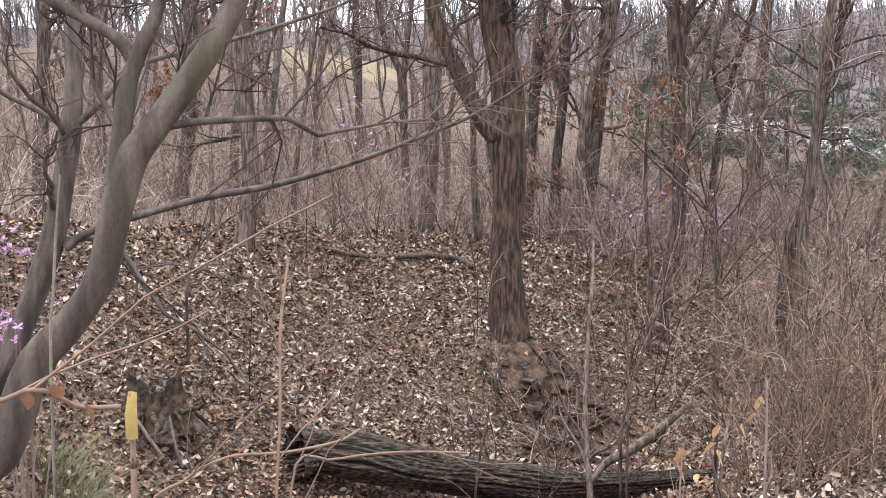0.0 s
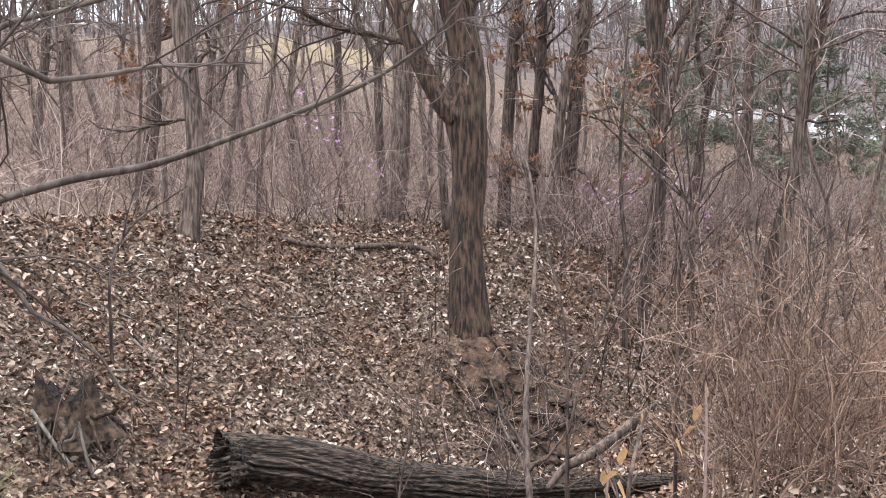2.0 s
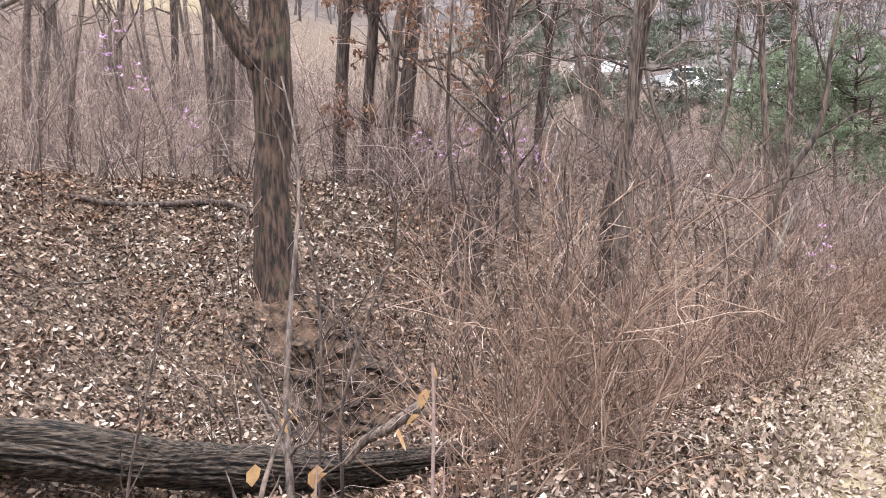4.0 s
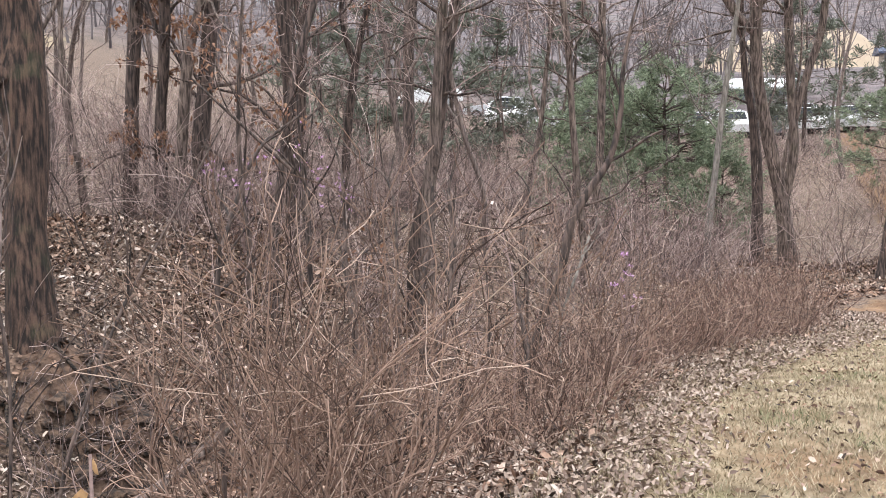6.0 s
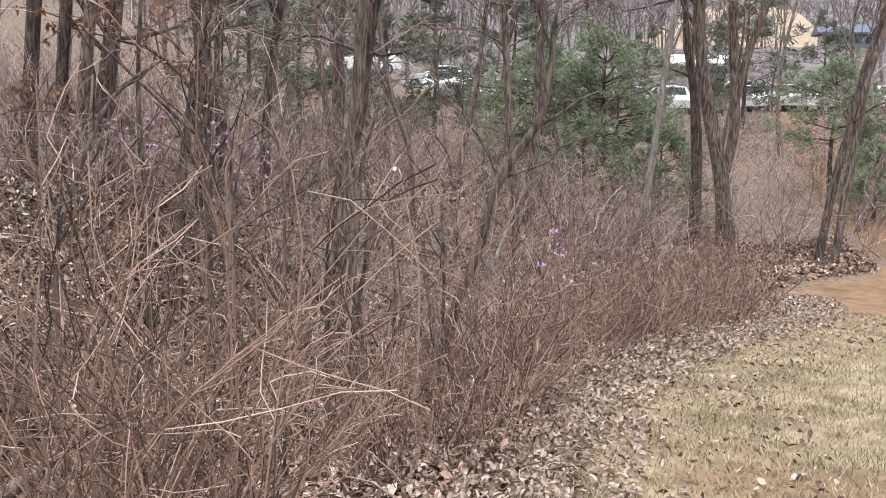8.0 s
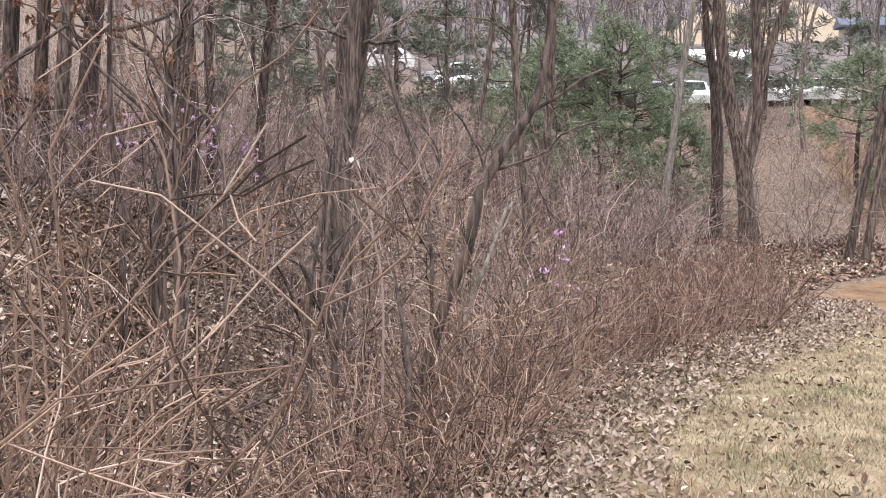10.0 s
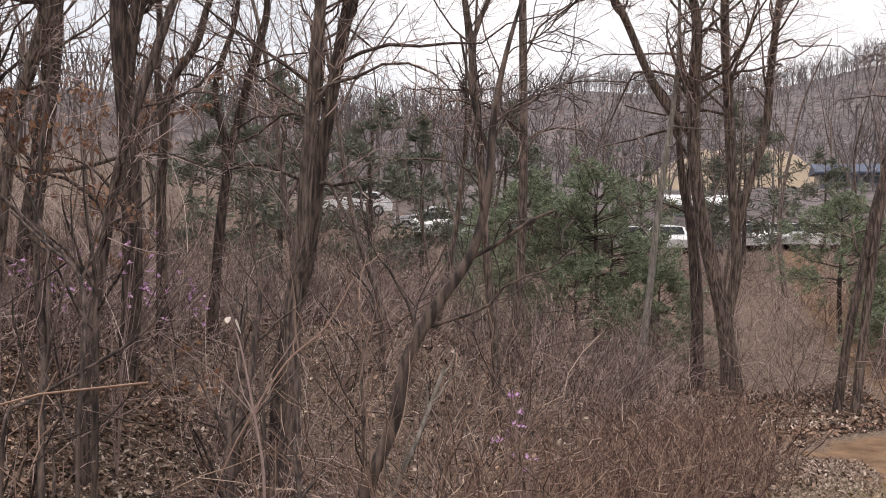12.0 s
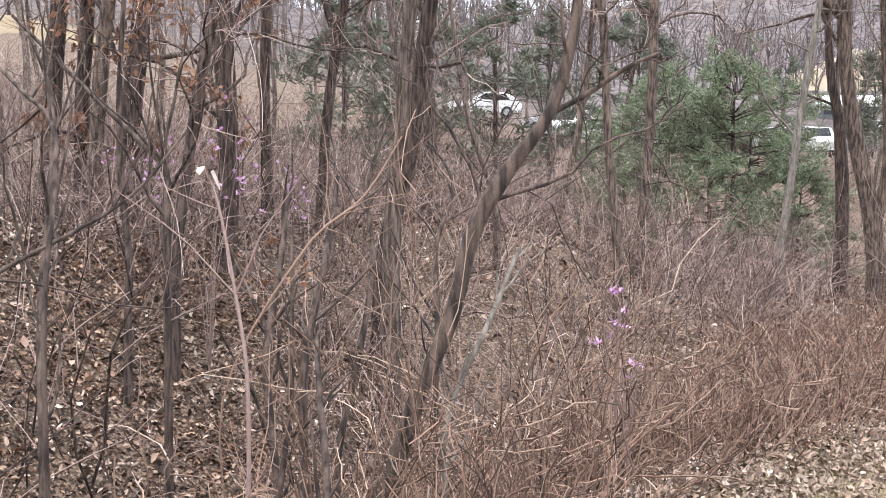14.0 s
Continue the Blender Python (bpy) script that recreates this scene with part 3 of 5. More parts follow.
hero("leaning_tree", BARK_SMOOTH, 0.35, "smooth grey curving tree at the edge of the bank",
     [(-1.51, 3.31, 0.29, 0.058), (-1.37, 3.33, 0.59, 0.053), (-1.28, 3.35, 0.84, 0.050), (-1.16, 3.37, 0.98, 0.046), (-1.07, 3.38, 1.12, 0.044), (-1.03, 3.39, 1.28, 0.042), (-0.98, 3.41, 1.47, 0.046), (-0.91, 3.42, 1.57, 0.041), (-0.80, 3.43, 1.72, 0.037), (-0.69, 3.45, 1.89, 0.034), (-0.62, 3.46, 2.03, 0.030), (-0.50, 3.48, 2.26, 0.023), (-0.43, 3.51, 2.56, 0.011)],
     [(-1.03, 3.40, 1.40, 0.030), (-1.01, 3.42, 1.56, 0.028), (-0.99, 3.43, 1.70, 0.027), (-0.95, 3.44, 1.82, 0.024), (-0.90, 3.45, 1.93, 0.021), (-0.86, 3.46, 2.09, 0.018), (-0.80, 3.49, 2.37, 0.007)],
     [(-0.97, 3.44, 1.79, 0.021), (-1.01, 3.44, 1.85, 0.019), (-1.10, 3.45, 1.91, 0.018), (-1.21, 3.45, 1.97, 0.016), (-1.33, 3.46, 2.05, 0.011)], girth=1.2)
hero("leaning_tree", BARK_SMOOTH, 0.3, "grey many-branched young tree beside the bank",
     [(-3.09, 7.07, -0.32, 0.094), (-2.86, 7.11, 0.20, 0.082), (-2.71, 7.15, 0.58, 0.079), (-2.59, 7.18, 0.95, 0.075), (-2.52, 7.21, 1.32, 0.071), (-2.47, 7.24, 1.66, 0.067), (-2.45, 7.27, 2.03, 0.056), (-2.46, 7.31, 2.41, 0.051), (-2.41, 7.36, 2.97, 0.034), (-2.38, 7.42, 3.71, 0.011)],
     [(-2.50, 7.17, 0.88, 0.030), (-2.30, 7.18, 1.00, 0.024), (-1.63, 7.20, 1.20, 0.022), (-1.14, 7.21, 1.29, 0.021), (-0.58, 6.77, 1.44, 0.015), (-0.15, 6.73, 1.60, 0.014), (0.23, 6.65, 1.76, 0.012), (0.55, 6.47, 1.97, 0.008), (0.71, 6.38, 2.20, 0.007), (0.81, 6.41, 2.46, 0.004)],
     [(-2.54, 7.25, 1.71, 0.024), (-2.75, 7.26, 1.82, 0.019), (-2.94, 7.26, 1.92, 0.015), (-3.16, 7.28, 2.11, 0.007)],
     [(-2.44, 7.24, 1.69, 0.028), (-2.30, 7.25, 1.81, 0.024), (-2.16, 7.27, 1.96, 0.021), (-1.96, 7.28, 2.11, 0.017), (-1.63, 7.29, 2.19, 0.015), (-1.14, 7.30, 2.33, 0.013), (-0.69, 7.31, 2.48, 0.009), (-0.50, 7.32, 2.59, 0.006)], girth=1.12)
hero("leaning_tree", BARK_DARK, 0.4, "slanting tree with a rough brown trunk by the lawn",
     [(4.96, 10.88, -0.89, 0.045), (5.06, 10.89, -0.59, 0.040), (5.17, 10.90, -0.24, 0.039), (5.31, 10.90, 0.09, 0.038), (5.40, 10.92, 0.44, 0.037), (5.54, 10.91, 0.69, 0.035), (5.71, 10.90, 0.93, 0.030), (5.79, 10.90, 1.17, 0.026), (5.83, 10.92, 1.38, 0.023), (5.85, 10.94, 1.64, 0.021), (5.92, 10.96, 1.99, 0.015), (6.04, 10.97, 2.39, 0.007)],
     [(5.71, 10.90, 0.93, 0.014), (5.87, 10.87, 1.02, 0.012), (6.03, 10.85, 1.13, 0.010), (6.16, 10.83, 1.19, 0.008)],
     [(5.87, 11.02, 1.47, 0.015), (5.79, 11.06, 1.73, 0.012), (5.72, 11.11, 2.13, 0.006)])
hero("woodland_tree", BARK_DARK, 1.4, "stout dark forked tree holding a few orange leaves",
     [(4.38, 20.63, -0.97, 0.180), (4.43, 20.57, -0.46, 0.147), (4.45, 20.48, 0.57, 0.141), (4.41, 20.40, 1.73, 0.141), (4.33, 20.32, 2.89, 0.147), (4.25, 20.27, 3.76, 0.128), (4.23, 20.22, 4.49, 0.115), (4.15, 20.17, 5.36, 0.109), (4.02, 20.10, 6.66, 0.071), (3.95, 20.00, 8.11, 0.026)],
     [(4.35, 20.30, 3.18, 0.109), (4.45, 20.21, 3.92, 0.106), (4.63, 20.11, 4.51, 0.096), (4.77, 20.03, 5.17, 0.090), (5.05, 19.87, 6.14, 0.058), (5.16, 19.74, 7.46, 0.019)], leaves=700)
hero("woodland_tree", BARK_DARK, 1.4, "dark tree in the crowded wood",
     [(2.38, 23.12, 0.22, 0.132), (2.40, 23.02, 1.39, 0.117), (2.49, 22.92, 2.39, 0.110), (2.55, 22.80, 3.56, 0.110), (2.55, 22.72, 4.56, 0.103), (2.61, 22.63, 5.56, 0.088), (2.60, 22.52, 6.89, 0.051), (2.60, 22.42, 8.06, 0.018)],
     [(2.52, 22.89, 2.64, 0.051), (2.20, 22.89, 3.62, 0.044), (2.09, 22.85, 4.45, 0.037), (2.36, 22.75, 4.80, 0.029), (2.58, 22.67, 5.06, 0.018)])
hero("woodland_tree", BARK_GREY, 1.4, "grey tree leaning through the wood",
     [(2.68, 21.99, 0.43, 0.117), (2.77, 21.88, 1.53, 0.106), (2.91, 21.75, 2.63, 0.103), (3.15, 21.62, 3.43, 0.100), (3.35, 21.50, 4.30, 0.093), (3.56, 21.36, 5.32, 0.086), (3.68, 21.23, 6.58, 0.048), (3.74, 21.12, 7.68, 0.017)])
hero("woodland_tree", BARK_DARK, 1.4, "dark grey tree leaning across the gully",
     [(6.40, 20.09, -0.78, 0.141), (6.50, 20.00, -0.04, 0.122), (6.66, 19.90, 0.69, 0.115), (6.77, 19.78, 1.79, 0.106), (6.87, 19.69, 2.60, 0.103), (7.02, 19.57, 3.63, 0.096), (7.16, 19.46, 4.51, 0.087), (7.25, 19.37, 5.32, 0.077), (7.28, 19.26, 6.56, 0.045), (7.27, 19.18, 7.65, 0.016)])
hero("woodland_tree", BARK_GREY, 1.4, "pale grey straight tree in the gully",
     [(6.32, 19.00, 0.16, 0.107), (6.39, 18.92, 0.84, 0.101), (6.42, 18.85, 1.66, 0.092), (6.47, 18.75, 2.67, 0.086), (6.52, 18.66, 3.62, 0.080), (6.60, 18.57, 4.51, 0.074), (6.61, 18.51, 5.19, 0.066), (6.58, 18.43, 6.27, 0.036), (6.61, 18.35, 7.21, 0.012)])
hero("woodland_tree", BARK_DARK, 1.4, "crooked dark tree with spreading limbs",
     [(5.98, 24.27, 0.16, 0.099), (6.04, 24.16, 1.29, 0.091), (6.17, 24.03, 2.42, 0.082), (6.33, 23.92, 3.28, 0.074), (6.58, 23.78, 4.23, 0.070), (6.70, 23.68, 5.08, 0.062), (6.27, 23.72, 5.99, 0.058), (5.97, 23.72, 6.91, 0.041), (5.74, 23.67, 8.21, 0.016)],
     [(6.17, 24.03, 2.42, 0.066), (5.91, 24.01, 3.53, 0.054), (6.19, 23.85, 4.58, 0.049), (6.32, 23.76, 5.34, 0.041), (6.72, 23.60, 6.02, 0.033)])
hero("woodland_tree", BARK_DARK, 1.4, "slender dark tree forked low down",
     [(5.04, 23.44, 0.51, 0.093), (5.01, 23.36, 1.57, 0.086), (5.04, 23.27, 2.64, 0.082), (5.12, 23.19, 3.44, 0.070), (5.50, 23.04, 4.08, 0.062), (5.70, 22.92, 4.80, 0.055), (6.04, 22.79, 5.35, 0.039), (6.36, 22.63, 6.25, 0.019)],
     [(5.04, 23.28, 2.55, 0.062), (4.93, 23.22, 3.60, 0.055), (4.95, 23.14, 4.49, 0.051), (4.86, 23.09, 5.46, 0.043), (4.87, 22.98, 6.70, 0.023)])
hero("woodland_tree", BARK_GREY, 1.26, "thin straight tree beside the lawn path",
     [(10.64, 23.14, -0.87, 0.082), (10.51, 23.10, 0.06, 0.074), (10.36, 23.03, 1.36, 0.070), (10.24, 22.96, 2.66, 0.070), (10.09, 22.91, 3.78, 0.066), (9.98, 22.86, 4.71, 0.058), (9.73, 22.83, 5.82, 0.049), (9.54, 22.77, 7.12, 0.033), (9.40, 22.71, 8.42, 0.012)],
     [(10.04, 22.87, 4.43, 0.049), (10.32, 22.73, 5.20, 0.045), (10.73, 22.58, 5.78, 0.037), (11.15, 22.42, 6.37, 0.029), (11.42, 22.30, 6.95, 0.021)])
hero("woodland_tree", BARK_GREY, 1.26, "thin grey tree behind the thicket",
     [(12.47, 26.83, -1.03, 0.111), (12.55, 26.70, 0.35, 0.101), (12.54, 26.55, 2.18, 0.101), (12.47, 26.42, 4.01, 0.096), (12.38, 26.29, 5.84, 0.081), (12.32, 26.19, 7.21, 0.066), (12.07, 26.13, 8.79, 0.040), (12.06, 26.00, 10.40, 0.015)])
hero("woodland_tree", BARK_GREY, 2.38, "large grey tree forking into several stems by the path",
     [(17.55, 26.35, -2.56, 0.251), (17.37, 26.28, -1.38, 0.207), (17.11, 26.24, -0.20, 0.189), (16.78, 26.22, 0.98, 0.171), (16.49, 26.18, 2.15, 0.153), (16.32, 26.11, 3.34, 0.153), (16.27, 26.01, 4.53, 0.144), (16.23, 25.89, 5.85, 0.117), (15.88, 25.89, 6.90, 0.099), (15.42, 25.92, 7.83, 0.081), (14.94, 25.94, 8.99, 0.063), (14.49, 25.91, 10.64, 0.022)],
     [(16.26, 26.12, 3.46, 0.117), (15.81, 26.20, 3.91, 0.112), (15.28, 26.27, 4.71, 0.099), (14.65, 26.31, 5.98, 0.090), (14.07, 26.40, 6.72, 0.072), (13.58, 26.44, 7.71, 0.058), (13.19, 26.44, 8.88, 0.040)],
     [(17.29, 26.23, -0.66, 0.135), (17.41, 26.07, 0.66, 0.126), (17.21, 25.98, 2.20, 0.117), (17.00, 25.85, 4.10, 0.112), (16.81, 25.74, 5.76, 0.103), (16.80, 25.60, 7.20, 0.085), (17.13, 25.36, 8.78, 0.063), (17.32, 25.13, 10.58, 0.022)],
     [(17.34, 26.04, 1.25, 0.108), (17.58, 25.85, 2.46, 0.103), (17.83, 25.67, 3.56, 0.099), (17.86, 25.51, 5.11, 0.090), (17.99, 25.31, 6.80, 0.076), (18.33, 25.08, 8.25, 0.058), (18.59, 24.84, 9.95, 0.022)])
hero("woodland_tree", BARK_PALE, 0.8, "slim pale grey leaning tree by the path",
     [(15.08, 26.07, -2.12, 0.111), (15.14, 26.09, -1.21, 0.096), (15.30, 26.10, 0.17, 0.086), (15.49, 26.12, 1.78, 0.076), (15.69, 26.12, 3.16, 0.071), (15.83, 26.13, 4.08, 0.060), (15.95, 26.14, 5.23, 0.050), (15.98, 26.21, 7.06, 0.020)])
hero("woodland_tree", BARK_DARK, 0.7, "short dark tree beside the path",
     [(17.34, 27.52, -2.61, 0.187), (17.37, 27.57, -1.36, 0.165), (17.37, 27.62, -0.11, 0.154), (17.27, 27.70, 1.39, 0.132), (17.07, 27.81, 2.63, 0.099), (16.98, 27.89, 4.12, 0.066), (17.08, 27.93, 5.62, 0.033)])
hero("woodland_tree", BARK_DARK, 0.8, "slim tree leaning over the dirt path",
     [(17.24, 22.54, -2.36, 0.115), (17.35, 22.53, -1.60, 0.096), (17.52, 22.51, -0.50, 0.091), (17.77, 22.46, 0.70, 0.087), (17.94, 22.43, 1.57, 0.082), (18.16, 22.38, 2.45, 0.072), (18.56, 22.28, 3.87, 0.063), (18.77, 22.25, 5.08, 0.053), (18.99, 22.24, 6.83, 0.024)])
hero("woodland_tree", BARK_GREY, 0.8, "slender grey tree at the end of the lawn",
     [(17.52, 22.42, -2.47, 0.115), (17.63, 22.41, -1.70, 0.096), (17.76, 22.41, -0.61, 0.091), (17.89, 22.40, 0.37, 0.087), (18.04, 22.39, 1.58, 0.082), (18.33, 22.32, 2.67, 0.077), (18.56, 22.28, 3.66, 0.067), (18.65, 22.29, 4.86, 0.058), (18.58, 22.39, 6.60, 0.024)])
hero("woodland_tree", BARK_GREY, 0.8, "slim tree standing past the dirt path",
     [(21.44, 26.30, -1.80, 0.143), (21.69, 26.25, -0.72, 0.119), (22.21, 26.10, 0.37, 0.107), (22.65, 25.97, 1.59, 0.095), (23.04, 25.88, 3.08, 0.083), (23.37, 25.85, 5.25, 0.048)])
hero("woodland_tree", BARK_DARK, 0.8, "slim young oak full of withered orange leaves",
     [(3.43, 17.85, -0.95, 0.045), (3.45, 17.90, -0.38, 0.040), (3.38, 17.98, 0.36, 0.038), (3.36, 18.05, 1.10, 0.033), (3.39, 18.12, 1.90, 0.028), (3.45, 18.19, 2.69, 0.020), (3.51, 18.25, 3.49, 0.008)], leaves=380)


# ---- the wood behind: straight and forked trees, a few forms repeated ----
def wood_form(seed, height, r, lean, fork, dense):
    rng = np.random.default_rng(seed)
    n = 8
    p, q, line = np.zeros(3), np.array([lean, 0, 1.0]), []
    for i in range(n):
        line.append((*p, r * (1.25 if i == 0 else 1 - 0.12 * i)))
        q = q + np.append(rng.normal(0, 0.09, 2), 0.05)
        q /= np.linalg.norm(q)
        p = p + q * height / (n - 1)
    lines = [line]
    for _ in range(fork):
        i = int(rng.integers(2, 5))
        a = rng.uniform(0, 6.28)
        p, q, br = np.array(line[i][:3]), np.array([math.cos(a) * 0.6, math.sin(a) * 0.6, 1.0]), []
        for j in range(6):
            br.append((*p, line[i][3] * (0.7 - 0.11 * j)))
            q = q + np.append(rng.normal(0, 0.12, 2), 0.1)
            q /= np.linalg.norm(q)
            p = p + q * height * 0.55 / 5
        lines.append(br)
    thing = tagged(new("woodland_tree"), "bare grey-brown deciduous tree in the wood", "tree", "trees of the wood")
    mat = BARK_GREY if seed % 3 == 0 else BARK_WOOD
    for li, line in enumerate(lines):
        nm = "limb" if li else "trunk"
        part(nm, trunk_mesh(nm, [line], mat, rng, 8), mat, thing)
    (b, r), tm, b2 = crown_meshes(rng, lines, 0.9, TWIG_PURPLE, mat, dense, 0.25, 0.36)
    for i in range(len(b)):
        part("bough", mesh_from("bough", *tubes([(b[i:i + 1], r[i:i + 1], 4)]), mat), mat, thing)
    tagged(part("crown", tm, TWIG_PURPLE, thing, "fine bare twigs"), kind="stuff")
    return thing


rng = np.random.default_rng(5)
FORMS = [wood_form(11 + i, h, r, lean, fk, dn) for i, (h, r, lean, fk, dn) in enumerate([
    (9.5, 0.10, 0.05, 1, 0.8), (8.5, 0.075, -0.08, 0, 0.8), (10.5, 0.125, 0.0, 2, 0.8), (7.5, 0.055, 0.14, 1, 0.8), (9.0, 0.085, -0.06, 2, 0.7), (6.5, 0.045, 0.12, 0, 0.8), (9.5, 0.11, 0.04, 1, 0.45), (8.0, 0.08, -0.06, 2, 0.42)])]
HERO_SPOTS = [(o.location.x, o.location.y) for o in scene.objects if o.parent is None and o.get("category") == "tree" and o not in FORMS]
spots = []
for ring, count, lo, hi, left in ((0, 12, 17, 30, -46), (1, 46, 30, 52, -46), (2, 60, 52, 85, -46), (0, 20, 21, 44, 2)):
    made = 0
    for _ in range(4000):
        if made >= count:
            break
        b, q = radians(rng.uniform(left, 26)), math.sqrt(rng.uniform(lo * lo, hi * hi))
        x, y = 1.5 - math.sin(b) * q, 1 + math.cos(b) * q
        s, d = along_across(x, y)
        if (d < 6.0 + 2 * (s > 12) and s < 22) or (s > 30 and -12 < d < 16 and rng.uniform() < 0.8) or min(math.hypot(x - a, y - c) for a, c in HERO_SPOTS + spots) < 1.3 + 0.25 * ring:
            continue
        spots.append((x, y))
        made += 1
for i, (x, y) in enumerate(spots):
    f = FORMS[int(rng.integers(0, 6))] if math.hypot(x, y) < 40 else FORMS[6 + int(rng.integers(0, 2))]
    m = pose(x, y, float(ground_z(x, y)) - 0.1, 0, 0, rng.uniform(0, 360)) @ Matrix.Scale(rng.uniform(0.8, 1.2), 4)
    if i < len(FORMS):
        FORMS[i].matrix_basis = m
    else:
        t = copy_thing(f, m)
        t.matrix_basis = m


# ---- thicket of bare shrubs along the edge of the wood ----
def shrub_form(seed, stems, height, spread, mats, twigs=6, single=True, thick=1.0, rise=-0.008, label="bare many-stemmed shrub with thin dry stems"):
    r = np.random.default_rng(seed)
    a = r.uniform(0, 2 * math.pi, stems)
    base = np.stack([np.cos(a), np.sin(a), np.zeros(stems)], 1) * r.uniform(0.02, 0.34, (stems, 1))
    base[:, 2] = -0.05
    way = np.stack([np.cos(a) * spread, np.sin(a) * spread, np.ones(stems)], 1) * r.uniform(0.5, 1.4, (stems, 1))
    way[:, :2] += r.normal(0, 0.22, (stems, 2))
    way[:, 2] = 1
    p, q = sprout(r, base, way, height * r.uniform(0.5, 1.15, stems), r.uniform(0.0045, 0.0105, stems) * thick, 8, 0.2, rise, 0.25)
    p2, q2 = offshoots(r, p, q, twigs, 0.15, 0.98, 0.95, 0.42, 0.66, 5, 0.26, 0.0, 0.4)
    p3, q3 = offshoots(r, p2, q2, 1, 0.2, 0.95, 0.8, 0.5, 0.7, 3, 0.15, 0.02, 0.5)
    thing = tagged(new("shrub"), label, "shrub", "thicket shrubs")
    if single:
        for i in range(stems):
            part("stem", mesh_from("stem", *tubes([(p[i:i + 1], q[i:i + 1], 4)]), mats[0]), mats[0], thing)
    else:
        tagged(part("brushwood", mesh_from("brushwood", *tubes([(p, q, 4)]), mats[0]), mats[0], thing), kind="stuff")
    tagged(part("twig_growth", mesh_from("twig_growth", *tubes([(p2, q2.clip(0.0026), 3), (p3, q3.clip(0.002), 3)]), mats[1]), mats[1], thing), kind="stuff")
    return thing


TAN = [shrub_form(40 + i, 13, h, 0.22, (TWIG_TAN, TWIG_TAN), 8, thick=1.0, rise=0.06, label="dense tan-stemmed bare shrub at the lawn's edge") for i, h in enumerate((1.9, 1.6, 2.1))]
PURPLE = [shrub_form(50 + i, 8, h, 0.7, (TWIG_DARK, TWIG_PURPLE), 6, thick=0.85, label="loose bare shrub with purplish-brown twigs") for i, h in enumerate((2.3, 1.8, 2.8))]
RED = [shrub_form(60 + i, 22, h, 0.5, (TWIG_RED, TWIG_RED), single=False, label="low reddish-brown bare shrub beside the path") for i, h in enumerate((0.9, 1.1))]
LOW = [shrub_form(80 + i, 16, h, 0.5, (TWIG_RED, TWIG_TAN), 4, single=False, thick=0.6, label="low tan bare shrub growing out of fallen leaves") for i, h in enumerate((0.75, 1.0))]
THICK = [shrub_form(70 + i, 4, h, 0.45, (BARK_DARK, TWIG_PURPLE), 9, True, 1.5, label="leafless young sapling with long crossing branches") for i, h in enumerate((3.2, 2.6, 3.8))]


def scatter(forms, rows, rng, lo=0.8, hi=1.2):
    """Set the first rows with the forms themselves, the others with copies."""
    for i, (x, y) in enumerate(rows):
        m = pose(x, y, float(ground_z(x, y)), rng.uniform(-5, 5), rng.uniform(-5, 5), rng.uniform(0, 360)) @ Matrix.Scale(rng.uniform(lo, hi), 4)
        if i < len(forms):
            forms[i].matrix_basis = m
        else:
            copy_thing(forms[int(rng.integers(0, len(forms)))], m).matrix_basis = m


def strip(rng, count, s0, s1, d0, d1, gap, taken):
    rows = []
    for _ in range(count * 30):
        if len(rows) >= count:
            break
        x, y = place_at(rng.uniform(s0, s1), rng.uniform(d0, d1))
        if all(math.hypot(x - a, y - b) > gap for a, b in rows + taken):
            rows.append((x, y))
    return rows


rng = np.random.default_rng(8)
tan_rows = strip(rng, 10, -2.9, -1.5, 0.75, 1.6, 0.3, []) + strip(rng, 3, 1.5, 4.8, 0.6, 1.4, 0.9, [])
scatter(TAN, tan_rows, rng, 0.8, 1.0)
purple_rows = strip(rng, 6, 0, 8, 2.2, 5.0, 0.9, tan_rows) + strip(rng, 56, 6, 24, 3.5, 14, 0.9, []) + strip(rng, 34, 4, 14, 9.8, 16, 0.8, [])
scatter(PURPLE, purple_rows, rng, 0.7, 1.2)
red_rows = strip(rng, 34, 4.6, 15, 0.45, 3.4, 0.5, [])
scatter(RED, red_rows, rng, 0.8, 1.3)
low_rows = strip(rng, 32, 1.2, 8.5, 0.3, 1.5, 0.34, []) + strip(rng, 14, -0.7, 1.6, 0.3, 1.0, 0.28, [])
scatter(LOW, low_rows, rng, 0.75, 1.2)
thick_rows = strip(rng, 5, -1.0, 9, 2.6, 6.5, 1.2, []) + strip(rng, 26, 5, 20, 5, 13, 1.2, [])
scatter(THICK, thick_rows, rng, 0.7, 1.2)


# ---- brush too dense to count, behind the crest and past the path ----
def join(*pieces):
    vs, fs, base = [], [], 0
    for v, f in pieces:
        vs.append(v)
        fs.append(f + base)
        base += len(v)
    return np.concatenate(vs), np.concatenate(fs)


def brush(seed, count, s0, s1, d0, d1, height):
    r = np.random.default_rng(seed)
    clump = max(8, count // 9)
    cs, cd = r.uniform(s0, s1, clump), r.uniform(d0, d1, clump)
    k = r.integers(0, clump, count)
    x, y = place_at(cs[k] + r.normal(0, 0.22, count), cd[k] + r.normal(0, 0.22, count))
    st = np.stack([x, y, ground_z(x, y) - 0.04], 1)
    way = np.stack([r.normal(0, 0.5, count), r.normal(0, 0.5, count), np.ones(count)], 1)
    p, q = sprout(r, st, way, height * r.uniform(0.4, 1.2, count), r.uniform(0.005, 0.011, count), 5, 0.3, 0.0, 0.35)
    p2, q2 = offshoots(r, p, q, 3, 0.2, 0.95, 1.1, 0.55, 0.75, 3, 0.35, 0.0, 0.5)
    return tubes([(p, q, 3), (p2, q2.clip(0.0035), 3)])


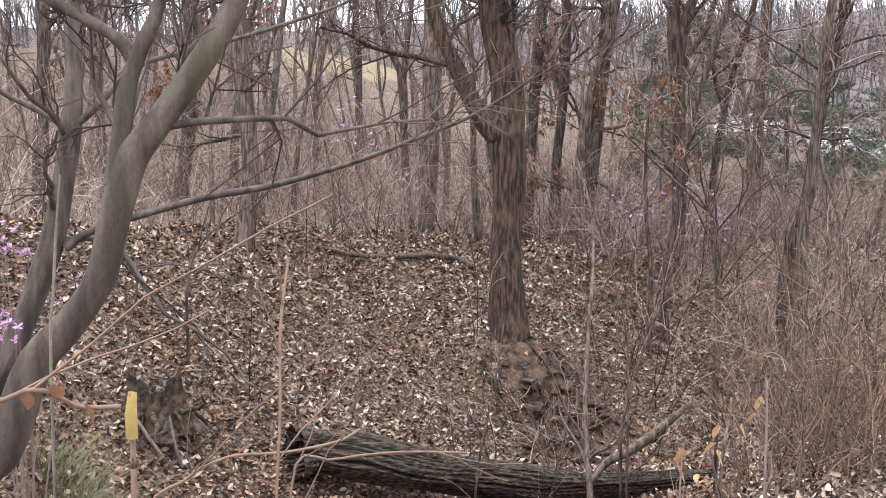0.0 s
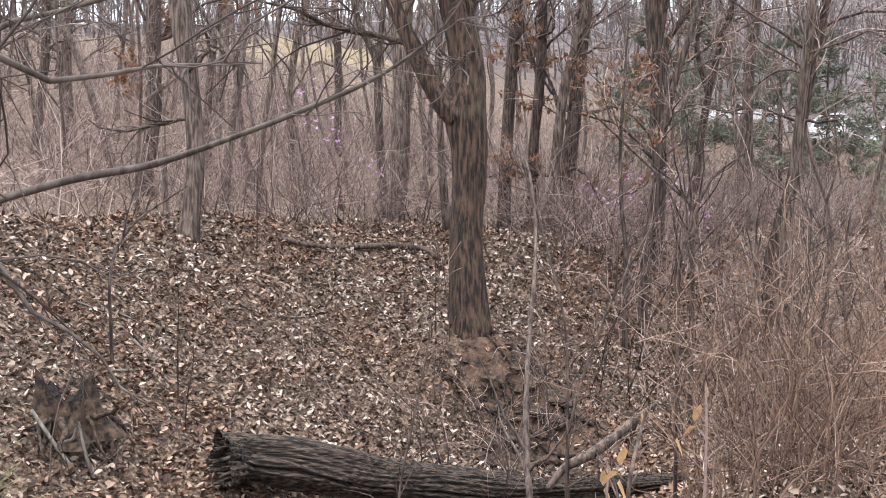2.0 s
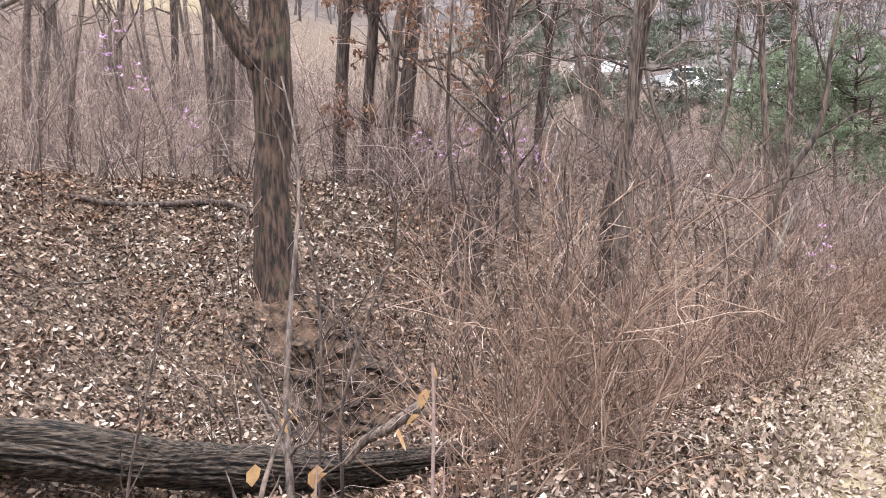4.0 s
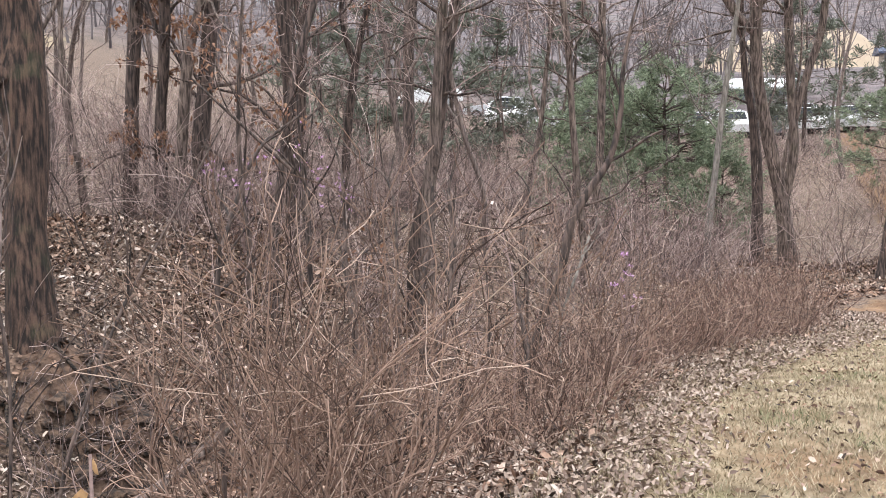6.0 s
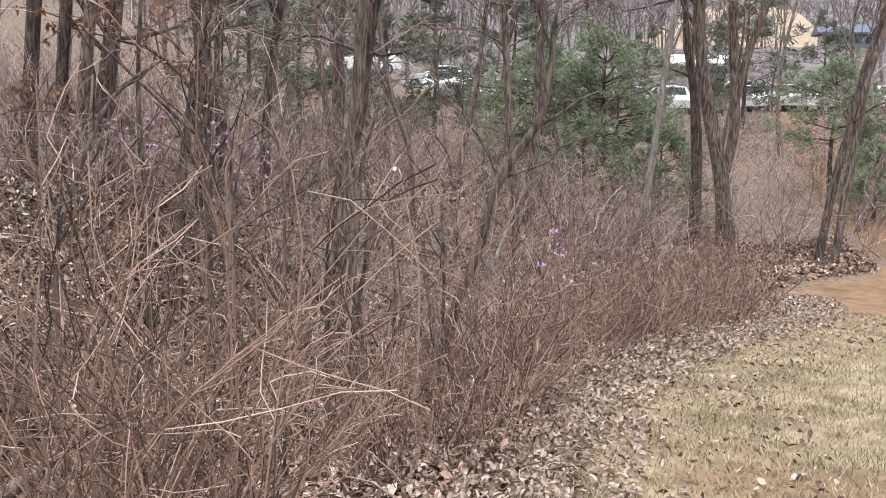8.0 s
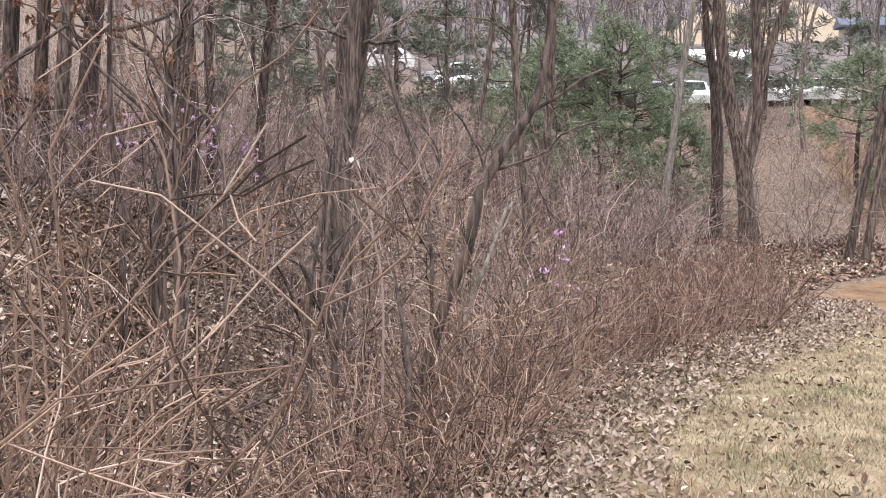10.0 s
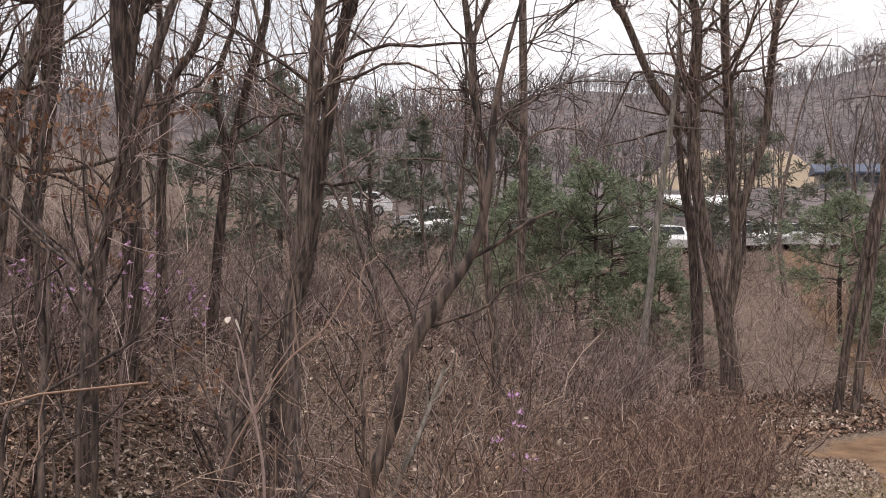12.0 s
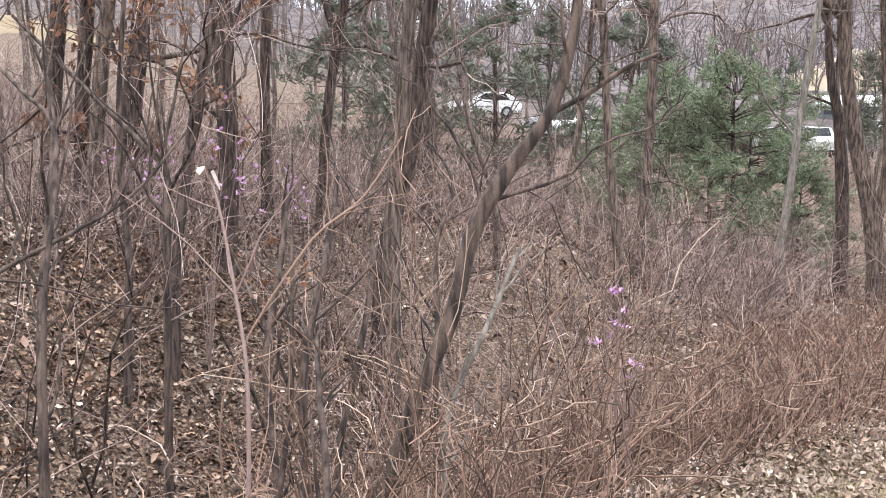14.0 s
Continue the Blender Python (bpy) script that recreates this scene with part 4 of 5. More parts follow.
tagged(new("undergrowth", mesh_from("undergrowth", *join(brush(91, 5600, -4, 32, 11.5, 44, 2.6), brush(92, 1900, 17, 42, -10, 9, 2.2), brush(93, 1500, 8, 24, 4, 13, 1.9), brush(94, 2000, 36, 49, -8, 27, 1.9)), TWIG_PURPLE, smooth=False)),
       "tangled bare pinkish-brown undergrowth of the wood", "undergrowth", kind="stuff")


# ---- fallen leaves ----
def litter(seed, count, s0, s1, d0, d1, size, power=1.0):
    r = np.random.default_rng(seed)
    s, d = r.uniform(s0, s1, count), d0 + (d1 - d0) * r.uniform(0, 1, count) ** power
    x, y = place_at(s, d)
    slip = (np.hypot(x - 1.75, y - 14.45) < 1.05) & (r.uniform(0, 1, count) < 0.72)
    x, y = x[~slip], y[~slip]
    z = ground_z(x, y) + r.uniform(0.004, 0.035, len(x))
    v, f = leaf_cloud(r, np.stack([x, y, z], 1), size, droop=0.0, slim=0.75)
    return v, f


tagged(new("leaf_litter", mesh_from("leaf_litter", *join(litter(1, 112000, -6, 10.5, 2.2, 11.5, 0.078), litter(2, 32000, -6, 12, 0.0, 2.4, 0.062), litter(4, 16000, 6, 26, 3, 14, 0.12), litter(8, 16000, -13, -6, 0.0, 10, 0.08), litter(5, 9000, 11.5, 22, 0.3, 3.5, 0.09), litter(6, 1200, -2, 9, -1.6, -0.3, 0.05)), LEAF_LITTER, smooth=False)), "carpet of brown and grey fallen oak leaves", "fallen leaves", kind="stuff")


tagged(new("leaf_litter", mesh_from("leaf_litter", *join(litter(3, 8000, -4, 12, -0.6, 0.15, 0.05), litter(7, 28000, -4, 12, -0.3, 0.9, 0.048)), LEAF_EDGE, smooth=False)), "bleached pinkish-beige fallen leaves along the lawn", "fallen leaves", kind="stuff")


# ---- the gully: log, stump, branches, roots ----
def lying(name, label, category, line, mat, seed, sides=16, sink=0.6, lump=0.05, snap=True, furrow=0.0):
    """A trunk or branch that lies on the ground."""
    rng = np.random.default_rng(seed)
    if snap:
        line = [(x, y, float(ground_z(x, y)) + r * sink, r) for x, y, z, r in line]
    o = line[0]
    pts = [(a - o[0], b - o[1], c - o[2], q) for a, b, c, q in line]
    thing = tagged(new(name), label, category)
    thing.location = o[:3]
    part("stem", trunk_mesh("stem", [pts], mat, rng, sides, lump, furrow), mat, thing)
    return thing, pts, rng


log, pts, rng = lying("fallen_log", "rotting dark fallen log lying across the leafy gully", "log",
    [(-1.50, 10.64, -1.49, 0.235), (-1.19, 10.83, -1.53, 0.25), (-0.46, 10.97, -1.69, 0.237), (0.35, 11.23, -1.91, 0.223), (1.20, 11.51, -2.08, 0.202), (2.01, 11.88, -2.20, 0.170), (2.89, 12.36, -2.29, 0.137), (3.57, 12.75, -2.37, 0.104)],
    LOG_BARK, 301, 130, 0.7, 0.08, False, 0.24)


def broken_end(parent, centre, axis, radius, mat, seed):
    """The torn end of a log: splinters of uneven length round a hollow."""
    r = np.random.default_rng(seed)
    ax = np.array(axis, float)
    ax /= np.linalg.norm(ax)
    u = np.cross(ax, [0, 0, 1])
    u /= np.linalg.norm(u)
    w = np.cross(u, ax)
    for i in range(18):
        a = 2 * math.pi * i / 18 + r.uniform(-0.15, 0.15)
        q = radius * r.uniform(0.66, 0.84)
        st = np.array(centre) + (u * math.cos(a) + w * math.sin(a)) * q
        p, rad = sprout(r, (st + ax * 0.16)[None], -ax[None] - (u * math.cos(a) + w * math.sin(a))[None] * 0.1, np.array([r.uniform(0.14, 0.25)]), np.array([radius * r.uniform(0.09, 0.2)]), 5, 0.12, 0, 0.3)
        part("splinter", mesh_from("splinter", *tubes([(p, rad, 5)]), mat), mat, parent)
    bm = bmesh.new()
    ring = [bm.verts.new(np.array(centre) + ax * 0.12 + (u * math.cos(t) + w * math.sin(t)) * radius * (0.95 + 0.05 * math.sin(3 * t))) for t in np.linspace(0, 2 * math.pi, 20, endpoint=False)]
    heart = bm.verts.new(np.array(centre) + ax * 0.7)
    for i in range(20):
        bm.faces.new((ring[i], ring[(i + 1) % 20], heart))
    # lined near black, the hollow's shade painted in
    part("hollow_end", bm, ROT_SHADED, parent, "hollow dark broken end")


ax = np.array(pts[1][:3]) - np.array(pts[0][:3])
broken_end(log, (0, 0, 0), ax, 0.235, LOG_BARK, 7)
lying("broken_branch", "short dark rotten branch piece behind the log", "branch",
      [(-1.67, 11.34, -1.20, 0.05), (-1.40, 11.33, -1.25, 0.07), (-1.08, 11.32, -1.31, 0.055), (-0.82, 11.31, -1.36, 0.03)], LOG_BARK, 302, 12, 0.8, 0.09)
lying("fallen_branch", "long crooked bare branch lying on the slope", "branch",
      [(-1.96, 16.25, 0.08, 0.023), (-1.32, 16.54, -0.12, 0.038), (-0.83, 16.94, -0.24, 0.042), (-0.31, 17.24, -0.31, 0.046), (0.12, 17.54, -0.38, 0.051), (0.32, 17.43, -0.49, 0.050), (0.46, 17.21, -0.67, 0.036)], BARK_DARK, 303, 10, 1.2)
lying("broken_branch", "stout broken branch sticking up out of the gully", "branch",
      [(1.6, 11.42, -2.0, 0.035), (1.77, 11.43, -1.80, 0.045), (2.02, 11.44, -1.67, 0.06), (2.30, 11.55, -1.51, 0.055), (2.54, 11.67, -1.35, 0.041), (2.73, 11.68, -1.21, 0.017)], BARK_GREY, 304, 10, 0, 0.05, False)


def stump(x, y):
    z = float(ground_z(x, y))
    rng = np.random.default_rng(310)
    thing = tagged(new("tree_stump"), "low rotten tree stump with a ragged hollow top", "stump")
    thing.location = (x, y, z)
    k, rows = 30, 9
    v, f = [], []
    for j in range(rows):
        h = j / (rows - 1)
        for i in range(k):
            a = 2 * math.pi * i / k
            r = 0.21 + 0.2 * math.exp(-h * 3) * (1 + 0.5 * math.sin(a * 5 + 1)) + 0.018 * math.sin(a * 11) + 0.02 * math.sin(a * 7 + 2)
            top = 0.36 + 0.12 * math.sin(a * 2 + 1) + 0.07 * math.sin(a * 5 + 2) + 0.03 * math.sin(a * 11) + rng.uniform(-0.03, 0.03)
            v.append((r * math.cos(a), r * math.sin(a), -0.1 + (top + 0.1) * h))
    for j in range(rows - 1):
        for i in range(k):
            f.append((j * k + i, j * k + (i + 1) % k, (j + 1) * k + (i + 1) % k, (j + 1) * k + i))
    part("bark_ring", mesh_from("bark_ring", v, f, EARTH), EARTH, thing)
    bm = bmesh.new()
    rim = [bm.verts.new((v[(rows - 1) * k + i][0] * 0.97, v[(rows - 1) * k + i][1] * 0.97, v[(rows - 1) * k + i][2] - 0.01)) for i in range(k)]
    low = [bm.verts.new((0.13 * math.cos(2 * math.pi * i / k), 0.13 * math.sin(2 * math.pi * i / k), 0.22 + 0.04 * math.sin(i))) for i in range(k)]
    mid = bm.verts.new((0, 0, 0.18))
    for i in range(k):
        bm.faces.new((rim[i], rim[(i + 1) % k], low[(i + 1) % k], low[i]))
        bm.faces.new((low[i], low[(i + 1) % k], mid))
    # same near-black lining, with the shade of the hollow top in it
    part("rotten_heart", bm, ROT_SHADED, thing)
    for i in range(16):
        a = rng.uniform(0, 6.28)
        p, q = sprout(rng, np.array([[0.24 * math.cos(a), 0.24 * math.sin(a), 0.12]]), np.array([[math.cos(a), math.sin(a), -0.25]]), np.array([rng.uniform(0.3, 0.7)]), np.array([rng.uniform(0.012, 0.045)]), 7, 0.3, -0.03, 0.3)
        part("root", mesh_from("root", *tubes([(p, q, 6)]), BARK_OAK), BARK_OAK, thing)


stump(-2.78, 10.35)
for i, line in enumerate(([(-2.75, 10.05, 0.02, 0.018), (-2.62, 10.0, 0.2, 0.02), (-2.58, 9.98, 0.35, 0.014)], [(-2.95, 9.95, 0.25, 0.02), (-2.7, 9.9, 0.1, 0.02), (-2.5, 9.9, -0.02, 0.014)],
                          [(-2.45, 10.0, 0.0, 0.016), (-2.5, 9.95, 0.2, 0.016), (-2.55, 9.95, 0.45, 0.01)])):
    lying("dead_stick", "short pale dead stick leaning on the stump", "stick", [(a, b, float(ground_z(a, b)) + c, r) for a, b, c, r in line], BARK_PALE, 320 + i, 7, 0, 0.03, False)

# dead sticks scattered over the leaves
rng = np.random.default_rng(360)
for i in range(26):
    x, y = place_at(rng.uniform(-3.5, 5), rng.uniform(4.2, 9.5))
    a, k = rng.uniform(0, 6.28), rng.uniform(0.15, 0.4)
    line = [(x + k * j * math.cos(a) + rng.normal(0, 0.05), y + k * j * math.sin(a) + rng.normal(0, 0.05), 0, rng.uniform(0.008, 0.02) * (1 - 0.2 * j)) for j in range(4)]
    lying("dead_stick", "crooked dead stick lying on fallen leaves", "stick", line, (BARK_DARK, LOG_BARK, BARK_PALE)[i % 3], 361 + i, 7, 1.6, 0.05)

# the bank under the oak has washed out: bare roots and clods of dark earth on its face
rng = np.random.default_rng(330)
for i in range(30):
    x, y = 1.55 + rng.normal(0, 0.5), 14.25 + rng.normal(0, 0.4)
    if y > 14.4 and abs(x - 0.9) < 0.4:
        y -= 0.5
    a = rng.uniform(-2.9, 0.9)
    p, q = sprout(rng, np.array([[x, y, 0.0]]), np.array([[math.cos(a), math.sin(a), 0.0]]), np.array([rng.uniform(0.35, 1.1)]), np.array([rng.uniform(0.009, 0.03)]), 10, 0.4, 0.0, 0.3)
    arch = np.sin(np.linspace(0, math.pi, 10)) * rng.uniform(0.0, 0.09)
    p[0, :, 2] = ground_z(p[0, :, 0], p[0, :, 1]) + arch - 0.004
    c = p[0, 0].copy()
    r = tagged(new("oak_root", mesh_from("oak_root", *tubes([(p - c, q, 6)]), LOG_BARK)), "exposed dark root on the washed-out bank", "root", "exposed roots")
    r.location = c


def clod(x, y, size, seed):
    """A lump of earth, uneven all round and sunk a little into the bank."""
    r = np.random.default_rng(seed)
    bm = bmesh.new()
    bmesh.ops.create_icosphere(bm, subdivisions=2, radius=size)
    ph = r.uniform(0, 6, 6)
    for v in bm.verts:
        d = v.co / size
        v.co = v.co * (1 + 0.25 * math.sin(3 * d.x + ph[0]) * math.sin(2.6 * d.y + ph[1]) + 0.14 * math.sin(7 * d.z + ph[2] + 4 * d.x)) + Vector(r.normal(0, 0.05 * size, 3))
        v.co.z *= 0.6
    me = bpy.data.meshes.new("earth_clod")
    bm.to_mesh(me)
    bm.free()
    me.materials.append(EARTH)
    ob = tagged(new("earth_clod", me), "dark crumbling lump of earth on the washed-out bank", "earth clod", "earth clods")
    ob.matrix_basis = pose(x, y, float(ground_z(x, y)) + size * 0.12, 0, 0, r.uniform(0, 360))


for i in range(38):
    clod(1.7 + rng.normal(0, 0.48), 14.3 + rng.normal(0, 0.38), rng.uniform(0.05, 0.17), 340 + i)


# ---- near stems and dry leaves that pass the camera ----
def lone_stem(label, line, mat, seed, twigs=5, leaves=(), leaf_mat=None, ground=True):
    """One thin stem of undergrowth, with its side twigs and what leaves it kept."""
    rng = np.random.default_rng(seed)
    if ground:
        x, y = line[0][:2]
        line = [(x, y, float(ground_z(x, y)) - 0.03, line[0][3] * 1.2), (x, y, (line[0][2] + float(ground_z(x, y))) / 2, line[0][3] * 1.1)] + list(line)
    o = np.array(line[0][:3])
    c = spline([(a - o[0], b - o[1], d - o[2], r) for a, b, d, r in line], 22)
    thing = tagged(new("sapling"), label, "sapling")
    thing.location = o
    part("stem", mesh_from("stem", *tubes([(c[None, :, :3], c[None, :, 3], 7)]), mat), mat, thing)
    if twigs:
        p, q = offshoots(rng, c[None, :, :3], c[None, :, 3], twigs, 0.3, 0.98, 0.8, 0.3, 0.6, 6, 0.16, 0.03, 0.35)
        for i in range(len(p)):
            part("twig", mesh_from("twig", *tubes([(p[i:i + 1], q[i:i + 1].clip(0.0012), 4)]), mat), mat, thing)
    for i, (x, y, z, size) in enumerate(leaves):
        v, f = leaf_cloud(np.random.default_rng(seed + i), np.array([[x, y, z]]) - o, size, droop=0.8)
        me = mesh_from("dry_leaf", v, f, leaf_mat)
        part("dry_leaf", me, leaf_mat, thing, "curled dry leaf")
    return thing


lone_stem("thin tan stem rising from the bank", [(-0.31, 1.97, 0.77, 0.0019), (-0.31, 1.98, 0.88, 0.0017), (-0.305, 2.00, 1.02, 0.0015), (-0.31, 2.05, 1.17, 0.0012), (-0.30, 2.1, 1.3, 0.0009)], TWIG_TAN, 401, 4)
lone_stem("pale arching twig over the bank", [(-0.58, 2.07, 0.77, 0.0028), (-0.51, 2.08, 0.86, 0.0028), (-0.42, 2.08, 0.91, 0.0025), (-0.33, 2.18, 0.89, 0.0022), (-0.22, 2.19, 0.91, 0.0016), (-0.18, 2.29, 0.91, 0.0010)], TWIG_TAN, 402, 3)
lone_stem("pale thin twig low over the gully", [(-0.35, 2.47, 0.75, 0.0015), (-0.25, 2.48, 0.79, 0.0019), (-0.10, 2.58, 0.78, 0.0015), (0.06, 2.68, 0.75, 0.0012)], TWIG_TAN, 403, 4)
lone_stem("near twig with a few withered red-brown leaves", [(-0.53, 1.18, 1.17, 0.0011), (-0.48, 1.18, 1.23, 0.0010), (-0.44, 1.18, 1.24, 0.0009), (-0.42, 1.23, 1.21, 0.0007), (-0.37, 1.23, 1.21, 0.0006)], TWIG_TAN, 404, 2,
          ((-0.46, 1.18, 1.24, 0.03), (-0.44, 1.19, 1.23, 0.028), (-0.41, 1.22, 1.215, 0.03)), LEAF_ORANGE)
lone_stem("thin stalk with an upright yellow marker strip", [(-0.30, 1.03, 1.15, 0.0012), (-0.30, 1.03, 1.20, 0.001), (-0.30, 1.03, 1.27, 0.001)], TWIG_TAN, 405, 0)
# narrow upright yellow strip, taken for a trail marker
yl = new("yellow_leaf", mesh_from("yellow_leaf", [(-0.0058, 0, 0), (0.0058, 0, 0), (0.0062, -0.003, 0.024), (-0.0060, -0.003, 0.024), (-0.0035, 0.002, 0.046), (0.0050, 0.002, 0.045), (0.0, -0.004, 0.0), (0.0, -0.007, 0.024), (0.0008, 0.0, 0.047)],
          [(0, 6, 7, 3), (6, 1, 2, 7), (3, 7, 8, 4), (7, 2, 5, 8)], YELLOW))
tagged(yl, "faded yellow marker strip held upright", "leaf")
yl.location = (-0.30, 1.028, 1.226)
lone_stem("straight pale dead cane standing beside the tree", [(-1.16, 3.17, 0.9, 0.0045), (-1.15, 3.18, 1.09, 0.0045), (-1.14, 3.19, 1.27, 0.0045), (-1.13, 3.21, 1.44, 0.003)], BARK_PALE, 406, 0)
lone_stem("slender stem holding two curled orange-tan leaves", [(1.2, 4.6, 0.0, 0.009), (1.22, 4.65, 0.15, 0.008), (1.25, 4.7, 0.28, 0.007), (1.31, 4.8, 0.42, 0.004)], BARK_GREY, 407, 5,
          ((1.31, 4.82, 0.43, 0.08), (1.29, 4.80, 0.41, 0.085), (1.22, 4.72, 0.31, 0.07), (1.17, 4.55, 0.27, 0.08), (1.16, 4.52, 0.24, 0.075)), LEAF_TAN)
lone_stem("slender sapling with a few tan leaves", [(1.85, 6.1, -0.3, 0.008), (1.86, 6.13, 0.0, 0.007), (1.86, 6.16, 0.22, 0.005)], TWIG_PURPLE, 408, 6,
          ((1.86, 6.16, 0.2, 0.10), (1.83, 6.14, 0.12, 0.09), (1.80, 6.10, 0.02, 0.09), (1.7, 6.1, -0.05, 0.09)), LEAF_TAN)
lone_stem("low sapling with tan leaves near the log", [(1.36, 6.1, -0.5, 0.007), (1.37, 6.11, -0.3, 0.006), (1.38, 6.12, -0.18, 0.004)], TWIG_PURPLE, 409, 6,
          ((1.38, 6.12, -0.18, 0.11), (1.42, 6.13, -0.22, 0.1), (1.35, 6.1, -0.3, 0.1), (1.46, 6.1, -0.33, 0.09)), LEAF_TAN)
lone_stem("thin pale branching stem with one pale dry leaf", [(4.45, 9.6, 0.1, 0.006), (4.42, 9.65, 0.35, 0.005), (4.37, 9.7, 0.62, 0.004), (4.33, 9.72, 0.72, 0.002)], TWIG_PURPLE, 410, 6,
          ((4.34, 9.72, 0.72, 0.06), (4.35, 9.71, 0.71, 0.055), (4.33, 9.71, 0.725, 0.058)), LEAF_PALE)
lone_stem("dark leafless sapling growing on the bank", [(1.19, 8.58, -1.23, 0.0273), (1.17, 8.75, -0.76, 0.0232), (1.20, 8.94, -0.15, 0.0178), (1.27, 9.14, 0.56, 0.0136), (1.26, 9.31, 1.04, 0.0096), (1.17, 9.48, 1.46, 0.0055)], BARK_WOOD, 430, 8)
lone_stem("dark leafless sapling with thin side twigs", [(1.53, 9.12, -0.86, 0.0125), (1.67, 9.29, -0.39, 0.0112), (1.92, 9.47, 0.18, 0.0100), (2.22, 9.64, 0.68, 0.0075), (2.55, 9.82, 1.24, 0.0050)], BARK_DARK, 431, 8)
lone_stem("dark leafless sapling with thin side twigs", [(0.26, 8.12, -0.95, 0.0091), (0.42, 8.33, -0.18, 0.0073), (0.48, 8.48, 0.17, 0.0055)], BARK_DARK, 432, 8)
lone_stem("dark leafless sapling with thin side twigs", [(1.38, 7.97, -0.81, 0.0097), (1.40, 8.18, 0.10, 0.0086), (1.27, 8.36, 0.72, 0.0075), (1.11, 8.53, 1.32, 0.0054), (1.10, 8.66, 1.44, 0.0032)], BARK_DARK, 434, 8)
lone_stem("dark leafless sapling growing on the bank", [(-2.75, 11.57, 0.03, 0.0160), (-2.72, 11.72, 0.36, 0.0160), (-2.55, 11.86, 0.64, 0.0140), (-2.23, 12.00, 0.88, 0.0100), (-2.08, 12.13, 0.99, 0.0060)], BARK_DARK, 435, 8)
lone_stem("dark leafless sapling with thin side twigs", [(3.65, 11.17, -0.63, 0.0187), (3.62, 11.36, 0.05, 0.0164), (3.64, 11.52, 0.47, 0.0152), (3.64, 11.69, 0.94, 0.0105), (3.54, 11.86, 1.23, 0.0070)], BARK_DARK, 436, 8)
lone_stem("dark leafless sapling with thin side twigs", [(4.62, 11.47, -0.75, 0.0182), (4.58, 11.65, -0.25, 0.0208), (4.64, 11.80, 0.13, 0.0169), (4.69, 11.94, 0.45, 0.0130), (4.68, 12.09, 0.67, 0.0078)], BARK_DARK, 437, 8)
lone_stem("dark leafless sapling growing on the bank", [(5.21, 14.36, -1.45, 0.0262), (5.40, 14.52, -0.64, 0.0248), (5.50, 14.68, -0.02, 0.0190), (5.47, 14.86, 0.48, 0.0131), (5.67, 15.00, 1.05, 0.0073)], BARK_DARK, 438, 8)
lone_stem("pale arching bare stem of undergrowth", [(4.39, 10.56, -0.11, 0.0037), (4.69, 10.67, 0.40, 0.0050), (4.92, 10.76, 0.59, 0.0044), (5.09, 10.87, 0.83, 0.0025)], TWIG_TAN, 439, 8)
lone_stem("pale broken dead sapling stem", [(5.29, 10.87, -0.33, 0.0105), (5.48, 10.98, 0.03, 0.0117), (5.65, 11.10, 0.35, 0.0094)], BARK_PALE, 440, 8)
lone_stem("dark leafless sapling with thin side twigs", [(5.54, 12.36, -0.26, 0.0141), (5.56, 12.52, 0.22, 0.0125), (5.68, 12.65, 0.57, 0.0094), (5.57, 12.82, 0.83, 0.0047)], BARK_DARK, 441, 8)
lone_stem("dark leafless sapling with thin side twigs", [(4.67, 9.95, -0.65, 0.0175), (4.72, 10.09, -0.38, 0.0146), (4.71, 10.26, -0.08, 0.0117), (4.71, 10.41, 0.11, 0.0078)], BARK_DARK, 442, 8)
lone_stem("dark leafless sapling with thin side twigs", [(4.54, 10.53, -0.82, 0.0150), (4.62, 10.68, -0.34, 0.0107), (4.65, 10.84, 0.05, 0.0086), (4.66, 11.01, 0.46, 0.0065)], BARK_DARK, 443, 8)
lone_stem("dark leafless sapling with thin side twigs", [(3.51, 10.36, 0.21, 0.0094), (3.63, 10.47, 0.34, 0.0084), (4.04, 10.53, 0.58, 0.0066), (4.26, 10.63, 0.84, 0.0047)], BARK_DARK, 444, 8)
lone_stem("dark leafless sapling with thin side twigs", [(3.80, 10.30, 0.21, 0.0094), (3.82, 10.46, 0.64, 0.0094), (3.79, 10.61, 0.86, 0.0084), (3.67, 10.76, 0.97, 0.0075), (3.50, 10.94, 1.13, 0.0056)], BARK_DARK, 445, 8)
lone_stem("dark leafless sapling with thin side twigs", [(2.49, 9.71, 0.27, 0.0156), (2.59, 9.85, 0.63, 0.0141), (2.79, 9.96, 1.08, 0.0125), (3.08, 10.01, 1.31, 0.0078)], BARK_DARK, 448, 8)
lone_stem("dark leafless sapling with thin side twigs", [(4.94, 14.16, -0.77, 0.0328), (5.04, 14.30, -0.32, 0.0295), (5.14, 14.44, 0.09, 0.0246), (5.22, 14.59, 0.57, 0.0164)], BARK_DARK, 452, 8)
lone_stem("dark leafless sapling with thin side twigs", [(3.94, 15.52, -0.44, 0.0328), (3.94, 15.59, 0.20, 0.0305), (3.93, 15.69, 0.58, 0.0281), (3.72, 15.85, 0.80, 0.0234), (3.20, 16.06, 1.31, 0.0187), (2.67, 16.28, 1.84, 0.0141)], BARK_DARK, 453, 8)


